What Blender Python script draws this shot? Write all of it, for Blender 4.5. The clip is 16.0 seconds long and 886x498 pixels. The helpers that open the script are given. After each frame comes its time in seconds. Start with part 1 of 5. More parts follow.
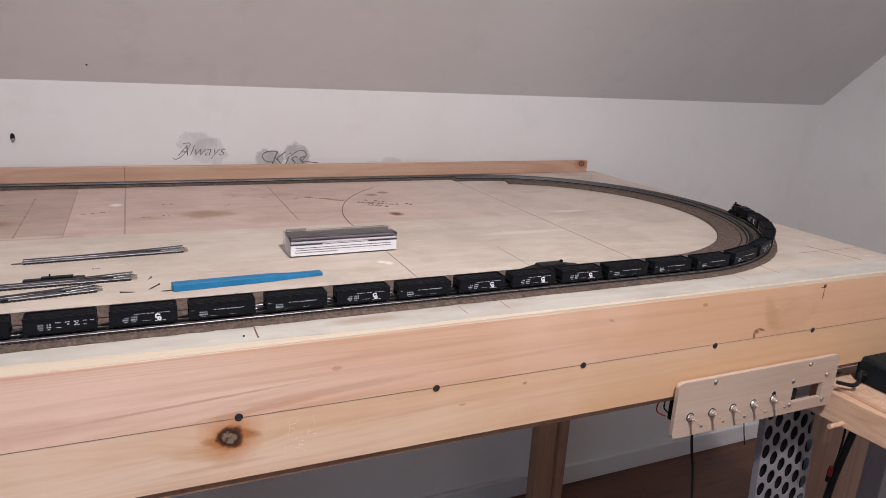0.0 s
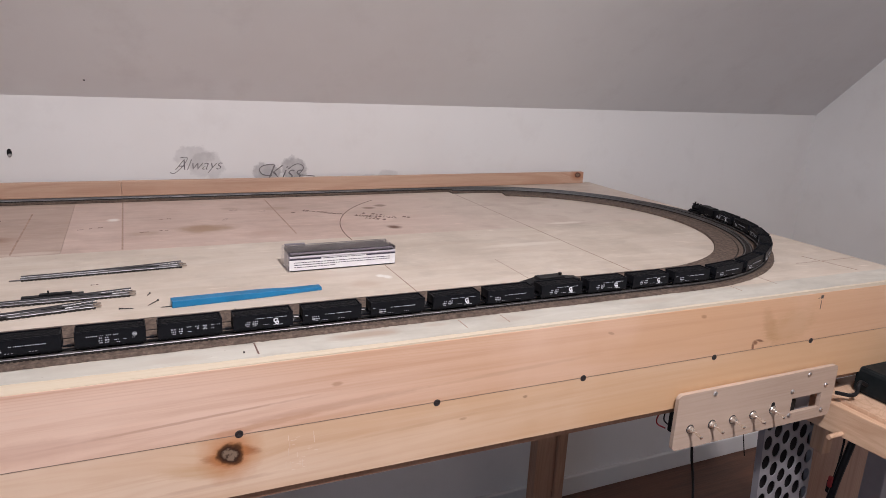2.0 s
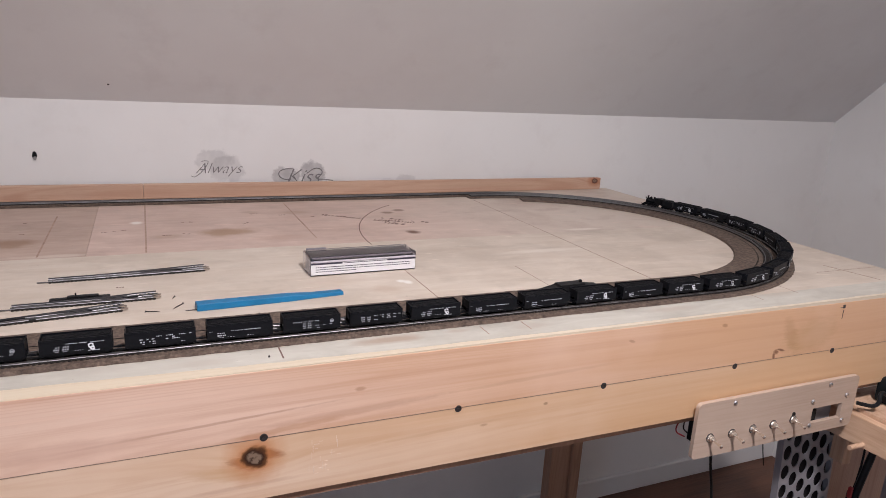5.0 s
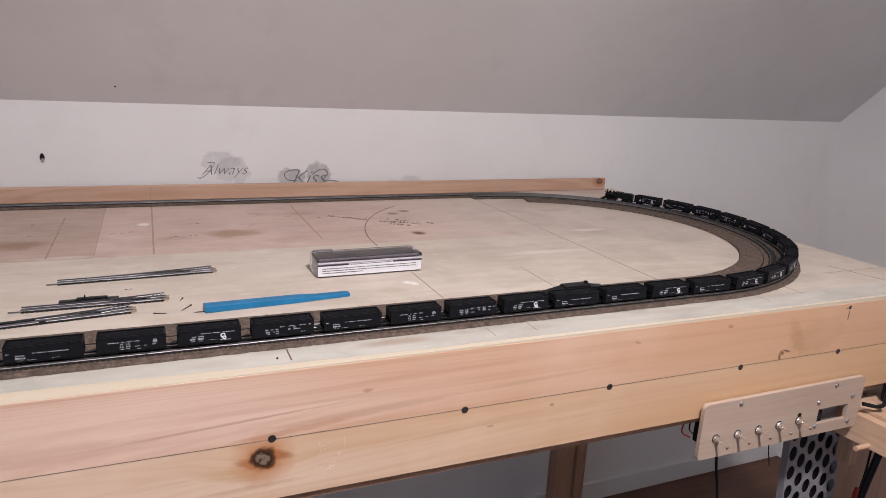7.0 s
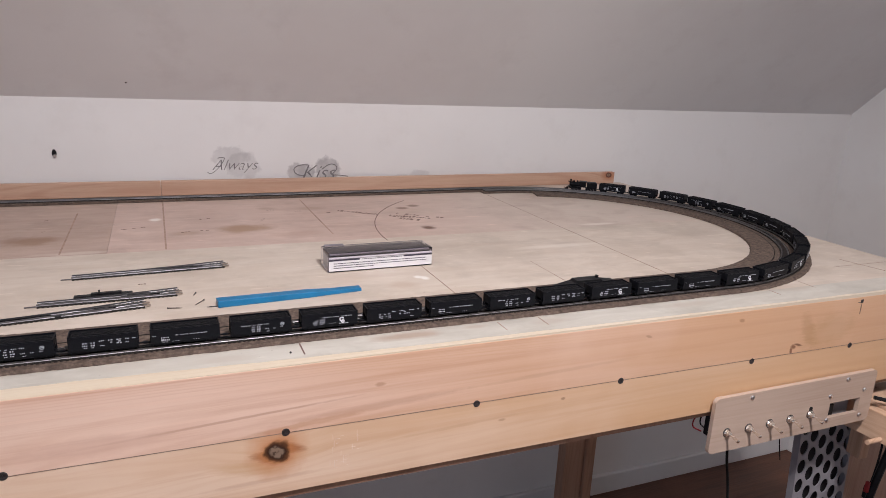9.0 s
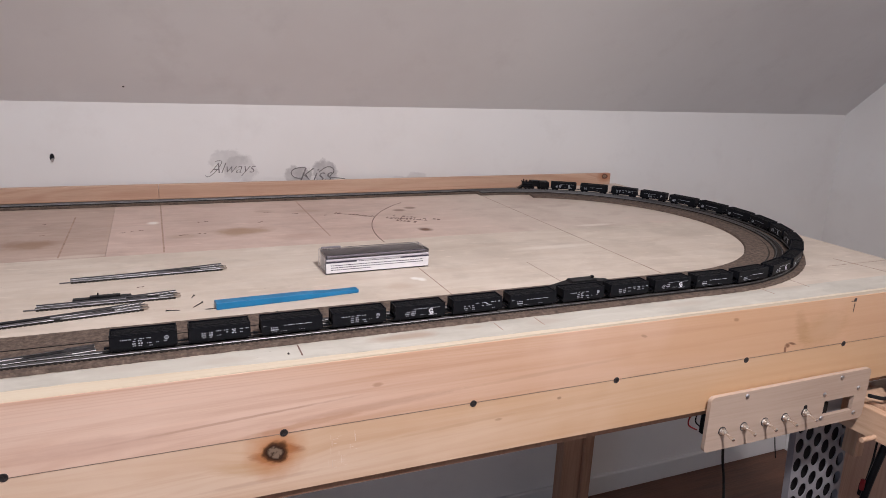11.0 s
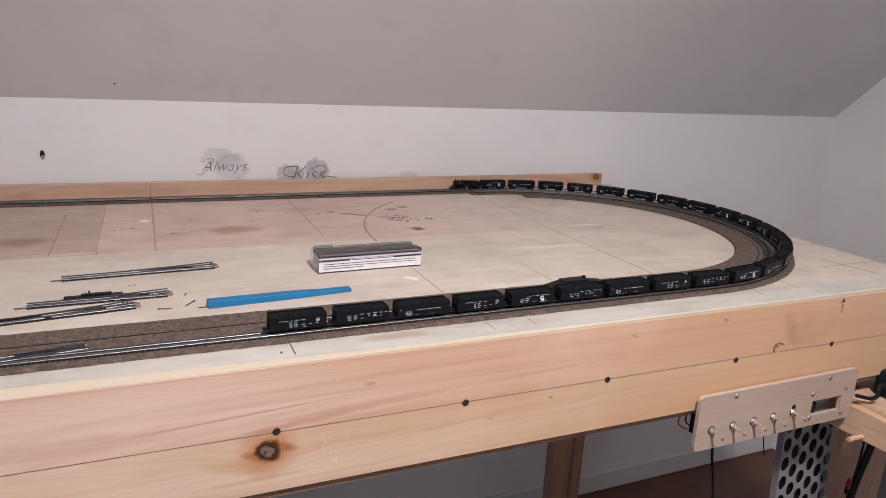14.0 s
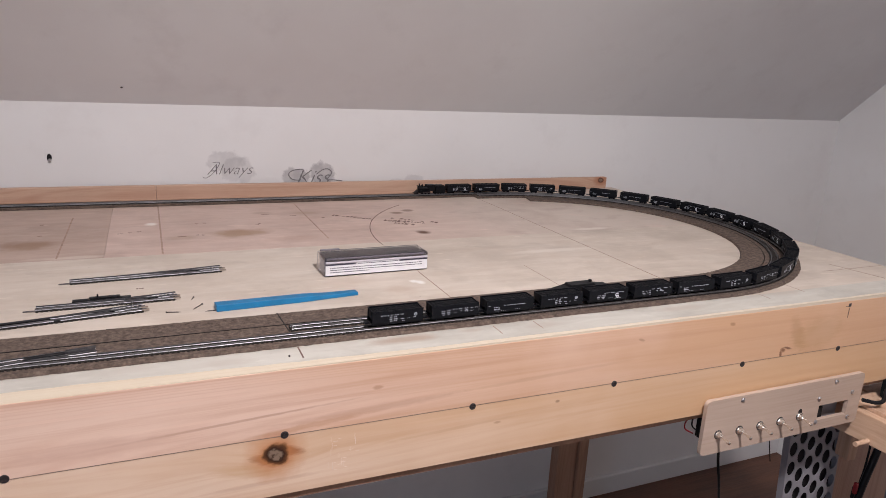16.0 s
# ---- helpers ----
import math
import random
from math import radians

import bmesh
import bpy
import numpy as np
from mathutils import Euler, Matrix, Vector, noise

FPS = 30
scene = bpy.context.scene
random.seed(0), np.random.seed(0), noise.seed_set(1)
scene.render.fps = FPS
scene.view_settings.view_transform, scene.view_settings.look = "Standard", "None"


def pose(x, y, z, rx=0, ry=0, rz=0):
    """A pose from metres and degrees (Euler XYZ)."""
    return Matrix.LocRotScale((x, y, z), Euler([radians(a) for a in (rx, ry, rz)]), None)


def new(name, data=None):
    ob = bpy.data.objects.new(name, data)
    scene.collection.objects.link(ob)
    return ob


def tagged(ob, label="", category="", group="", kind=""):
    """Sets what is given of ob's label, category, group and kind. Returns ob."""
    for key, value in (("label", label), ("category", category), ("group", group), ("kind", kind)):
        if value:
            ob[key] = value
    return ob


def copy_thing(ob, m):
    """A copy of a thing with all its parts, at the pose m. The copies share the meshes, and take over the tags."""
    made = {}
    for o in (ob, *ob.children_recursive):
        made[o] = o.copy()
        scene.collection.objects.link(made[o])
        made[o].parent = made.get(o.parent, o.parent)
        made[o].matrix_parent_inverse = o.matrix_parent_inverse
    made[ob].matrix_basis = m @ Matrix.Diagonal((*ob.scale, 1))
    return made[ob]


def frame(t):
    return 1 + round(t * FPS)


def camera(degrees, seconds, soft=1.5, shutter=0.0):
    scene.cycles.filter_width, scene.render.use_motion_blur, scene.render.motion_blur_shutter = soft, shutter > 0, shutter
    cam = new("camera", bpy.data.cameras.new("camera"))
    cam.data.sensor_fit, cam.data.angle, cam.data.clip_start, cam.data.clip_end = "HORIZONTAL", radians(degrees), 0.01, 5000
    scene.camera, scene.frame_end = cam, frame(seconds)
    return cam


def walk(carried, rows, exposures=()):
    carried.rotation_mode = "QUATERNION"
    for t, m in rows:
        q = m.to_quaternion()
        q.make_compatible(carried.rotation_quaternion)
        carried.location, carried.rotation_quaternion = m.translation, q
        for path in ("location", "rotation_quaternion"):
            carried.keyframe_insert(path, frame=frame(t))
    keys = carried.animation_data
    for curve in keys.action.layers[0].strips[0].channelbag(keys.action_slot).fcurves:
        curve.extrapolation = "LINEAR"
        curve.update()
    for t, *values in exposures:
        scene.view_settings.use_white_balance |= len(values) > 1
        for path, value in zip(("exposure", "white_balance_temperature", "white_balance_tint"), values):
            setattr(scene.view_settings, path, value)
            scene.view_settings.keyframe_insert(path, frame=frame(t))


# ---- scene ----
cam = camera(66.4, 16.0, soft=0.85)
PATH = [
    (0, 0.0351, -0.6063, 1.2743, 74.072, -3.110, -23.931),
    (0.5, 0.0325, -0.6042, 1.2736, 74.387, -3.298, -24.657),
    (1, 0.0296, -0.6034, 1.2754, 74.567, -3.021, -24.398),
    (1.5, 0.0275, -0.6047, 1.2767, 74.813, -3.024, -24.596),
    (2, 0.0309, -0.6045, 1.2784, 74.978, -2.837, -24.399),
    (2.5, 0.0262, -0.6050, 1.2800, 74.994, -2.841, -24.133),
    (3, 0.0248, -0.6018, 1.2802, 75.119, -3.025, -23.906),
    (3.5, 0.0238, -0.6020, 1.2815, 75.171, -3.085, -23.786),
    (4, 0.0219, -0.6021, 1.2816, 75.165, -3.145, -23.755),
    (6.5, 0.0146, -0.6034, 1.2854, 75.240, -2.883, -22.619),
    (7, 0.0142, -0.6036, 1.2860, 75.125, -2.948, -23.015),
    (7.5, 0.0167, -0.6067, 1.2852, 74.843, -2.293, -23.074),
    (8, 0.0158, -0.6055, 1.2856, 74.627, -2.412, -22.959),
    (8.5, 0.0133, -0.6052, 1.2879, 74.714, -2.498, -22.701),
    (9, 0.0090, -0.6037, 1.2868, 74.608, -2.659, -22.466),
    (11.5, 0.0078, -0.6114, 1.2881, 74.812, -2.327, -22.803),
    (12, 0.0042, -0.6088, 1.2883, 74.748, -2.665, -23.136),
    (12.5, 0.0038, -0.6098, 1.2882, 74.879, -2.780, -23.176),
    (13, 0.0031, -0.6093, 1.2872, 74.767, -2.748, -23.052),
    (13.5, 0.0044, -0.6125, 1.2907, 74.944, -2.815, -23.277),
    (14, 0.0053, -0.6115, 1.2888, 74.749, -2.865, -23.379),
    (14.5, 0.0026, -0.6090, 1.2876, 74.631, -2.786, -23.234),
    (15, 0.0014, -0.6098, 1.2891, 74.863, -2.791, -23.229),
    (15.5, 0.0012, -0.6097, 1.2887, 74.728, -2.910, -23.151),
    (16, -0.0002, -0.6108, 1.2902, 74.980, -2.880, -23.151),
]
walk(cam, [(t, pose(x, y, z, a, b, c)) for t, x, y, z, a, b, c in PATH])

# ---------------------------------------------------------------- light
scene.view_settings.exposure = 0.0
world = bpy.data.worlds.new("world")
scene.world = world
world.use_nodes = True
WN = world.node_tree.nodes
sky = WN.new("ShaderNodeTexSky")
sky.sky_type = "NISHITA"
sky.sun_disc = False
sky.sun_elevation, sky.sun_rotation = radians(30), radians(200)
world.node_tree.links.new(sky.outputs[0], WN["Background"].inputs[0])
WN["Background"].inputs[1].default_value = 0.1


def area_lamp(name, watts, size, color, m):
    data = bpy.data.lights.new(name, "AREA")
    data.energy, data.shape, data.size, data.color = watts, "DISK", size, color
    ob = new(name, data)
    ob.matrix_world = m
    return ob


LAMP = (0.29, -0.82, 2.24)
# main light from above; its lamp is assumed out of view
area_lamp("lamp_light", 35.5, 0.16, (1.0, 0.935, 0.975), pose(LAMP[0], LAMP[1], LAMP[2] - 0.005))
# cool fill from the left, standing in for an unseen window
win = area_lamp("window_light", 18.0, 0.8, (0.60, 0.73, 1.0), pose(-3.58, -2.3, 1.35, 0, -90, 0))

# ---------------------------------------------------------------- materials


class Mat:
    """A node material with a Principled shader and a few short helpers."""

    def __init__(self, name, color=(0.5, 0.5, 0.5), rough=0.5, metal=0.0):
        self.m = bpy.data.materials.new(name)
        self.m.use_nodes = True
        self.nt = self.m.node_tree
        self.b = self.nt.nodes["Principled BSDF"]
        self.b.inputs["Base Color"].default_value = (*color, 1)
        self.b.inputs["Roughness"].default_value = rough
        self.b.inputs["Metallic"].default_value = metal
        self.co = self.nt.nodes.new("ShaderNodeTexCoord").outputs["Object"]

    def node(self, kind, ins=(), **props):
        n = self.nt.nodes.new(kind)
        for k, v in props.items():
            if k == "operation":
                n.operation = v
            elif k == "blend_type":
                n.blend_type = v
            elif k == "data_type":
                n.data_type = v
        for k, v in dict(ins).items():
            if isinstance(v, bpy.types.NodeSocket):
                self.nt.links.new(v, n.inputs[k])
            else:
                n.inputs[k].default_value = v
        return n

    def mapped(self, scale=(1, 1, 1), loc=(0, 0, 0), vec=None):
        return self.node("ShaderNodeMapping", {"Vector": vec or self.co, "Scale": scale, "Location": loc}).outputs[0]

    def noise(self, scale, detail=4.0, rough=0.55, vec=None, distort=0.0):
        return self.node("ShaderNodeTexNoise", {"Vector": vec or self.co, "Scale": scale, "Detail": detail,
                                                "Roughness": rough, "Distortion": distort}).outputs["Fac"]

    def ramp(self, fac, stops):
        n = self.node("ShaderNodeValToRGB", {"Fac": fac})
        e = n.color_ramp.elements
        while len(e) < len(stops):
            e.new(0.5)
        for el, (p, c) in zip(e, stops):
            el.position = p
            el.color = (*c, 1) if isinstance(c, tuple) else (c, c, c, 1)
        return n.outputs[0]

    def mix(self, a, b, fac, blend="MIX"):
        n = self.node("ShaderNodeMix", {}, data_type="RGBA", blend_type=blend)
        for key, v in ((0, fac), (6, a), (7, b)):
            if isinstance(v, bpy.types.NodeSocket):
                self.nt.links.new(v, n.inputs[key])
            elif key == 0:
                n.inputs[0].default_value = v
            else:
                n.inputs[key].default_value = (*v, 1)
        return n.outputs[2]

    def math(self, op, a, b=0.0):
        return self.node("ShaderNodeMath", {0: a, 1: b}, operation=op).outputs[0]

    def blob(self, x, y, rx, ry, soft=0.35, wobble=0.5):
        """1 inside an uneven ellipse on the xy plane, 0 outside."""
        v = self.node("ShaderNodeMapping", {"Vector": self.co, "Location": (-x / rx, -y / ry, 0), "Scale": (1 / rx, 1 / ry, 0)}).outputs[0]
        d = self.node("ShaderNodeVectorMath", {0: v}, operation="LENGTH").outputs["Value"]
        d = self.math("ADD", d, self.math("MULTIPLY", self.math("SUBTRACT", self.noise(28.0, 4), 0.5), wobble * 2))
        return self.ramp(d, [(max(0.0, 1 - soft), 1.0), (1.0, 0.0)])

    def color(self, sock):
        self.nt.links.new(sock, self.b.inputs["Base Color"])
        return self

    def rough(self, sock):
        self.nt.links.new(sock, self.b.inputs["Roughness"])
        return self

    def bump(self, sock, strength, dist=0.001):
        n = self.node("ShaderNodeBump", {"Height": sock, "Strength": strength, "Distance": dist})
        self.nt.links.new(n.outputs[0], self.b.inputs["Normal"])
        return self


def plain(name, color, rough=0.5, metal=0.0, vary=0.15, scale=60.0, bump=0.1):
    m = Mat(name, color, rough, metal)
    n = m.noise(scale, 5)
    lo = tuple(c * (1 - vary) for c in color)
    hi = tuple(min(1, c * (1 + vary)) for c in color)
    m.color(m.ramp(n, [(0.3, lo), (0.7, hi)]))
    m.rough(m.ramp(m.noise(scale * 0.4, 3), [(0.3, max(0.02, rough - 0.08)), (0.7, min(1.0, rough + 0.08))]))
    if bump:
        m.bump(m.noise(scale * 4, 3), bump, 0.0005)
    return m.m


def wood(name, pale, dark, axis="x", ring=9.0, fine=1.0, rough=0.55, knots=(), contrast=1.0, end_tone=None, marks=()):
    """Sawn softwood: broad tone drifts, wavering growth lines along one axis, fine fibres, dark knots that bend the grain."""
    m = Mat(name, pale, rough)
    st = {"x": (0.9, 12, 12), "y": (12, 0.9, 12), "z": (12, 12, 0.9)}[axis]
    vec = m.co
    for x, y, rx, ry, col in knots:      # the grain swerves round a knot
        v = m.node("ShaderNodeMapping", {"Vector": m.co, "Location": (-x * 14, 0, -y * 26), "Scale": (14, 0, 26)}).outputs[0]
        d = m.node("ShaderNodeVectorMath", {0: v}, operation="LENGTH").outputs["Value"]
        push = m.ramp(d, [(0.0, 0.012), (0.35, 0.007), (0.9, 0.0)])
        off = m.node("ShaderNodeCombineXYZ", {"Z": push}).outputs[0]
        vec = m.node("ShaderNodeVectorMath", {0: vec, 1: off}, operation="ADD").outputs[0]
    drift = m.noise(1.0, 3, 0.5, m.mapped(tuple(1.0 if s < 1 else 14 for s in st), (3.1, 0, 1.7), vec))
    bands = m.noise(1.0, 2, 0.45, m.mapped(tuple(0.38 if s < 1 else 9 for s in st), (0, 0, 0), vec), 0.35)
    w = m.node("ShaderNodeMath", {0: m.math("MULTIPLY", bands, 230.0)}, operation="SINE").outputs[0]
    line = m.math("MULTIPLY_ADD", w, 0.5)
    line.node.inputs[2].default_value = 0.5
    fib = m.noise(55 * fine, 4, 0.7, m.mapped(st, (0, 0, 0), vec))
    mid = tuple((a * 0.5 + b * 0.5) for a, b in zip(pale, dark))
    c = m.mix(pale, mid, m.ramp(drift, [(0.36, 0.0), (0.64, 0.6)]))
    c = m.mix(c, dark, m.math("MULTIPLY", m.ramp(line, [(0.55, 0.0), (0.97, 0.42 * contrast)]), m.ramp(drift, [(0.35, 0.45), (0.6, 1.0)])))
    c = m.mix(c, dark, m.ramp(fib, [(0.50, 0.0), (0.80, 0.36 * contrast)]))
    streak = m.noise(1.0, 6, 0.65, m.mapped(tuple(1.6 if q < 1 else 95 for q in st), (1.3, 0.4, 2.9), vec))
    c = m.mix(c, dark, m.ramp(streak, [(0.48, 0.0), (0.78, 0.55)]))
    c = m.mix(c, tuple(min(1.0, k * 1.14) for k in pale), m.ramp(streak, [(0.22, 0.6), (0.42, 0.0)]))
    if end_tone:                              # the tone runs over to a second colour along the board
        sx = m.node("ShaderNodeSeparateXYZ", {0: m.co}).outputs[0]
        sx = m.math("ADD", sx, m.math("MULTIPLY", m.math("SUBTRACT", drift, 0.5), 0.9))
        c = m.mix(c, end_tone, m.ramp(sx, [(0.08, 0.0), (0.70, 0.75)]))
    c = m.mix(c, dark, m.ramp(streak, [(0.50, 0.0), (0.80, 0.45)]))
    for x, z, rx, rz, turn, col, amount in marks:       # stains and bark streaks, each a ragged tilted ellipse
        v = m.node("ShaderNodeVectorMath", {0: m.co, 1: (x, 0, z)}, operation="SUBTRACT").outputs[0]
        v = m.node("ShaderNodeMapping", {"Vector": v, "Rotation": (0, radians(turn), 0)}).outputs[0]
        v = m.node("ShaderNodeVectorMath", {0: v, 1: (1 / rx, 0, 1 / rz)}, operation="MULTIPLY").outputs[0]
        d = m.node("ShaderNodeVectorMath", {0: v}, operation="LENGTH").outputs["Value"]
        d = m.math("ADD", d, m.math("MULTIPLY", m.math("SUBTRACT", m.noise(1.0, 4, 0.6, m.mapped((60, 60, 300))), 0.5), 0.9))
        c = m.mix(c, col, m.math("MULTIPLY", m.ramp(d, [(0.45, 1.0), (1.0, 0.0)]), amount))
    c = m.mix(c, tuple(min(1.0, k * 1.12) for k in pale), m.ramp(m.noise(3.2, 4), [(0.52, 0.0), (0.75, 0.5)]))
    for x, y, rx, ry, col in knots:
        v = m.node("ShaderNodeMapping", {"Vector": m.co, "Location": (-x / rx, 0, -y / ry), "Scale": (1 / rx, 0, 1 / ry)}).outputs[0]
        d = m.node("ShaderNodeVectorMath", {0: v}, operation="LENGTH").outputs["Value"]
        d = m.math("ADD", d, m.math("MULTIPLY", m.math("SUBTRACT", m.noise(85.0, 3), 0.5), 0.9))
        halo = m.math("MULTIPLY", d, 0.28)
        c = m.mix(c, (dark[0] * 0.85, dark[1] * 0.55, dark[2] * 0.32), m.ramp(halo, [(0.20, 0.95), (0.36, 0.65), (0.85, 0.0)]))
        ring_ = m.math("MULTIPLY", d, 0.5)
        heart = (0.24, 0.17, 0.12) if sum(col) < 0.3 else col      # weathered heart inside a dark bark ring
        core = m.ramp(ring_, [(0.0, heart), (0.24, heart), (0.34, col)])
        core = m.mix(core, col, m.ramp(m.noise(170, 3), [(0.50, 0.0), (0.62, 0.85)]))
        c = m.mix(c, core, m.ramp(ring_, [(0.36, 1.0), (0.48, 0.8), (0.60, 0.0)]))
    m.color(c)
    m.rough(m.ramp(fib, [(0.3, rough - 0.08), (0.7, rough + 0.1)]))
    m.bump(fib, 0.12, 0.0004)
    return m.m


def plywood(name, pale, warm, stains=(), fade=None):
    """Birch-faced ply: very soft figure, cloudy dirt, scuffs, some stains of their own shape."""
    m = Mat(name, pale, 0.6)
    fig = m.noise(7, 4, 0.6, m.mapped((1.2, 7, 1)), 0.8)
    cloud = m.noise(4.5, 6, 0.65)
    blotch = m.noise(15, 5, 0.6, m.mapped((0.6, 1, 1)), 0.4)
    fib = m.noise(40, 4, 0.7, m.mapped((1, 10, 1)))
    c = m.ramp(fig, [(0.3, pale), (0.72, warm)])
    if fade:                              # this sheet is paler towards one end
        sx = m.node("ShaderNodeSeparateXYZ", {0: m.co}).outputs[0]
        sx = m.math("ADD", sx, m.math("MULTIPLY", m.math("SUBTRACT", cloud, 0.5), 0.5))
        c = m.mix(c, fade, m.ramp(sx, [(0.38, 0.0), (0.72, 0.85)]))
    c = m.mix(c, tuple(k * 0.74 for k in warm), m.ramp(cloud, [(0.46, 0.0), (0.72, 0.65)]))
    c = m.mix(c, tuple(k * 0.70 for k in warm), m.ramp(blotch, [(0.54, 0.0), (0.76, 0.6)]))
    c = m.mix(c, tuple(min(1, k * 1.16) for k in pale), m.ramp(blotch, [(0.24, 0.6), (0.42, 0.0)]))
    c = m.mix(c, tuple(k * 0.72 for k in warm), m.ramp(fib, [(0.55, 0.0), (0.85, 0.3)]))
    scuff = m.noise(26, 3, 0.5, m.mapped((0.5, 3.5, 1), (7.3, 2.2, 0)), 0.3)
    c = m.mix(c, tuple(min(1, k * 1.25) for k in pale), m.ramp(scuff, [(0.66, 0.0), (0.74, 0.55)]))
    spk = m.noise(160, 2, 0.5)
    c = m.mix(c, (0.16, 0.10, 0.07), m.ramp(spk, [(0.74, 0.0), (0.80, 0.5)]))
    for x, y, rx, ry, col, amount in stains:
        c = m.mix(c, col, m.math("MULTIPLY", m.blob(x, y, rx, ry, 0.6), amount))
    m.color(c)
    m.rough(m.ramp(cloud, [(0.3, 0.5), (0.7, 0.68)]))
    m.bump(fib, 0.08, 0.0003)
    return m.m


def painted(name, color, dirt, amount=0.35, marks=(), rough=0.85):
    m = Mat(name, color, rough)
    a, b = m.noise(1.6, 5, 0.6), m.noise(9, 5, 0.65)
    c = m.mix(color, dirt, m.ramp(a, [(0.42, 0.0), (0.78, amount)]))
    c = m.mix(c, tuple(k * 0.9 for k in dirt), m.ramp(b, [(0.55, 0.0), (0.85, amount * 0.6)]))
    for x, z, rx, rz, col, am in marks:
        v = m.node("ShaderNodeMapping", {"Vector": m.co, "Location": (-x / rx, 0, -z / rz), "Scale": (1 / rx, 0, 1 / rz)}).outputs[0]
        d = m.node("ShaderNodeVectorMath", {0: v}, operation="LENGTH").outputs["Value"]
        d = m.math("ADD", d, m.math("MULTIPLY", m.math("SUBTRACT", m.noise(38.0, 5, 0.65), 0.5), 1.3))
        c = m.mix(c, col, m.math("MULTIPLY", m.ramp(d, [(0.72, 1.0), (0.92, 0.0)]), m.math("MULTIPLY", m.ramp(m.noise(60.0, 4), [(0.35, 0.65), (0.65, 1.0)]), am)))
    m.color(c)
    m.bump(m.noise(120, 4), 0.12, 0.0006)
    return m.m


HT = 1.0            # height of the tabletop
YW = 0.8907         # face of the knee wall

GREY = (0.33, 0.31, 0.31)
M_WALL = painted("wall_paint", (0.81, 0.80, 0.78), (0.68, 0.645, 0.61), 0.5,
                 [(0.152, HT + 0.074, 0.040, 0.026, GREY, 0.34), (0.172, HT + 0.055, 0.042, 0.034, GREY, 0.30),
                  (0.300, HT + 0.036, 0.034, 0.029, GREY, 0.7), (0.360, HT + 0.043, 0.034, 0.033, GREY, 0.75),
                  (0.578, HT + 0.026, 0.030, 0.016, GREY, 0.3), (0.535, HT + 0.022, 0.03, 0.010, GREY, 0.22)])
M_CEIL = painted("ceiling_paint", (0.77, 0.765, 0.76), (0.63, 0.595, 0.585), 0.6)
M_BASE = painted("skirting_paint", (0.76, 0.75, 0.74), (0.6, 0.58, 0.55), 0.3, (), 0.5)
M_FLOOR = wood("floor_boards", (0.155, 0.066, 0.038), (0.06, 0.03, 0.022), "x", 5, 1, 0.5)
M_FASCIA = wood("pine_board", (0.84, 0.625, 0.50), (0.59, 0.32, 0.20), "x", 7, 1.0, 0.38,
                [(0.100, -0.092, 0.0100, 0.0100, (0.045, 0.020, 0.012))], 0.5, (0.66, 0.385, 0.200),
                [(0.7930, -0.0720, 0.0028, 0.0085, 12, (0.22, 0.085, 0.04), 0.9), (0.7965, -0.0660, 0.0060, 0.0040, -25, (0.22, 0.085, 0.04), 0.9), (0.805, -0.0640, 0.0100, 0.0022, -14, (0.17, 0.065, 0.03), 0.9),
                 (0.820, -0.044, 0.014, 0.036, 28, (0.42, 0.22, 0.10), 0.35), (0.86, -0.050, 0.06, 0.030, 10, (0.50, 0.29, 0.13), 0.45),
                 (0.545, -0.0215, 0.006, 0.0022, -20, (0.36, 0.17, 0.08), 0.7), (0.693, -0.0165, 0.006, 0.0030, -15, (0.40, 0.20, 0.10), 0.7),
                 (0.205, -0.034, 0.007, 0.0030, 0, (0.46, 0.24, 0.14), 0.6), (0.05, -0.050, 0.16, 0.0018, 3, (0.50, 0.27, 0.18), 0.6),
                 (0.20, -0.058, 0.13, 0.0050, 2, (0.58, 0.35, 0.25), 0.55), (0.13, -0.066, 0.09, 0.0040, 4, (0.56, 0.31, 0.19), 0.6),
                 (0.42, -0.050, 0.13, 0.0030, 2, (0.56, 0.33, 0.21), 0.45), (-0.06, -0.055, 0.07, 0.012, 0, (0.60, 0.38, 0.29), 0.5)])
M_FASCIA_LOW = wood("pine_board_pale", (0.82, 0.635, 0.485), (0.64, 0.39, 0.23), "x", 7, 1.0, 0.38,
                    [(0.100, -0.092, 0.0115, 0.0115, (0.045, 0.020, 0.012))], 0.5, (0.67, 0.405, 0.205),
                    [(0.112, -0.0895, 0.020, 0.0065, -16, (0.26, 0.09, 0.04), 0.85), (0.089, -0.0965, 0.019, 0.0070, -20, (0.30, 0.12, 0.05), 0.75),
                     (0.070, -0.106, 0.045, 0.0085, -14, (0.62, 0.38, 0.20), 0.5), (0.100, -0.092, 0.018, 0.016, 0, (0.22, 0.08, 0.035), 0.75),
                     (0.30, -0.098, 0.10, 0.0025, 2, (0.60, 0.37, 0.22), 0.5), (0.43, -0.086, 0.004, 0.0022, 0, (0.32, 0.16, 0.08), 0.8),
                     (0.35, -0.100, 0.006, 0.002, 0, (0.42, 0.22, 0.12), 0.6), (0.09, -0.122, 0.07, 0.0030, 1, (0.58, 0.36, 0.24), 0.5)])
M_TRIM = wood("pine_trim", (0.60, 0.405, 0.29), (0.43, 0.23, 0.15), "x", 8, 1.0, 0.55,
              [(1.098, 0.022, 0.009, 0.006, (0.10, 0.035, 0.02))])
M_PINE = wood("pine_plain", (0.66, 0.46, 0.32), (0.45, 0.26, 0.16), "z", 7, 1.0, 0.55)
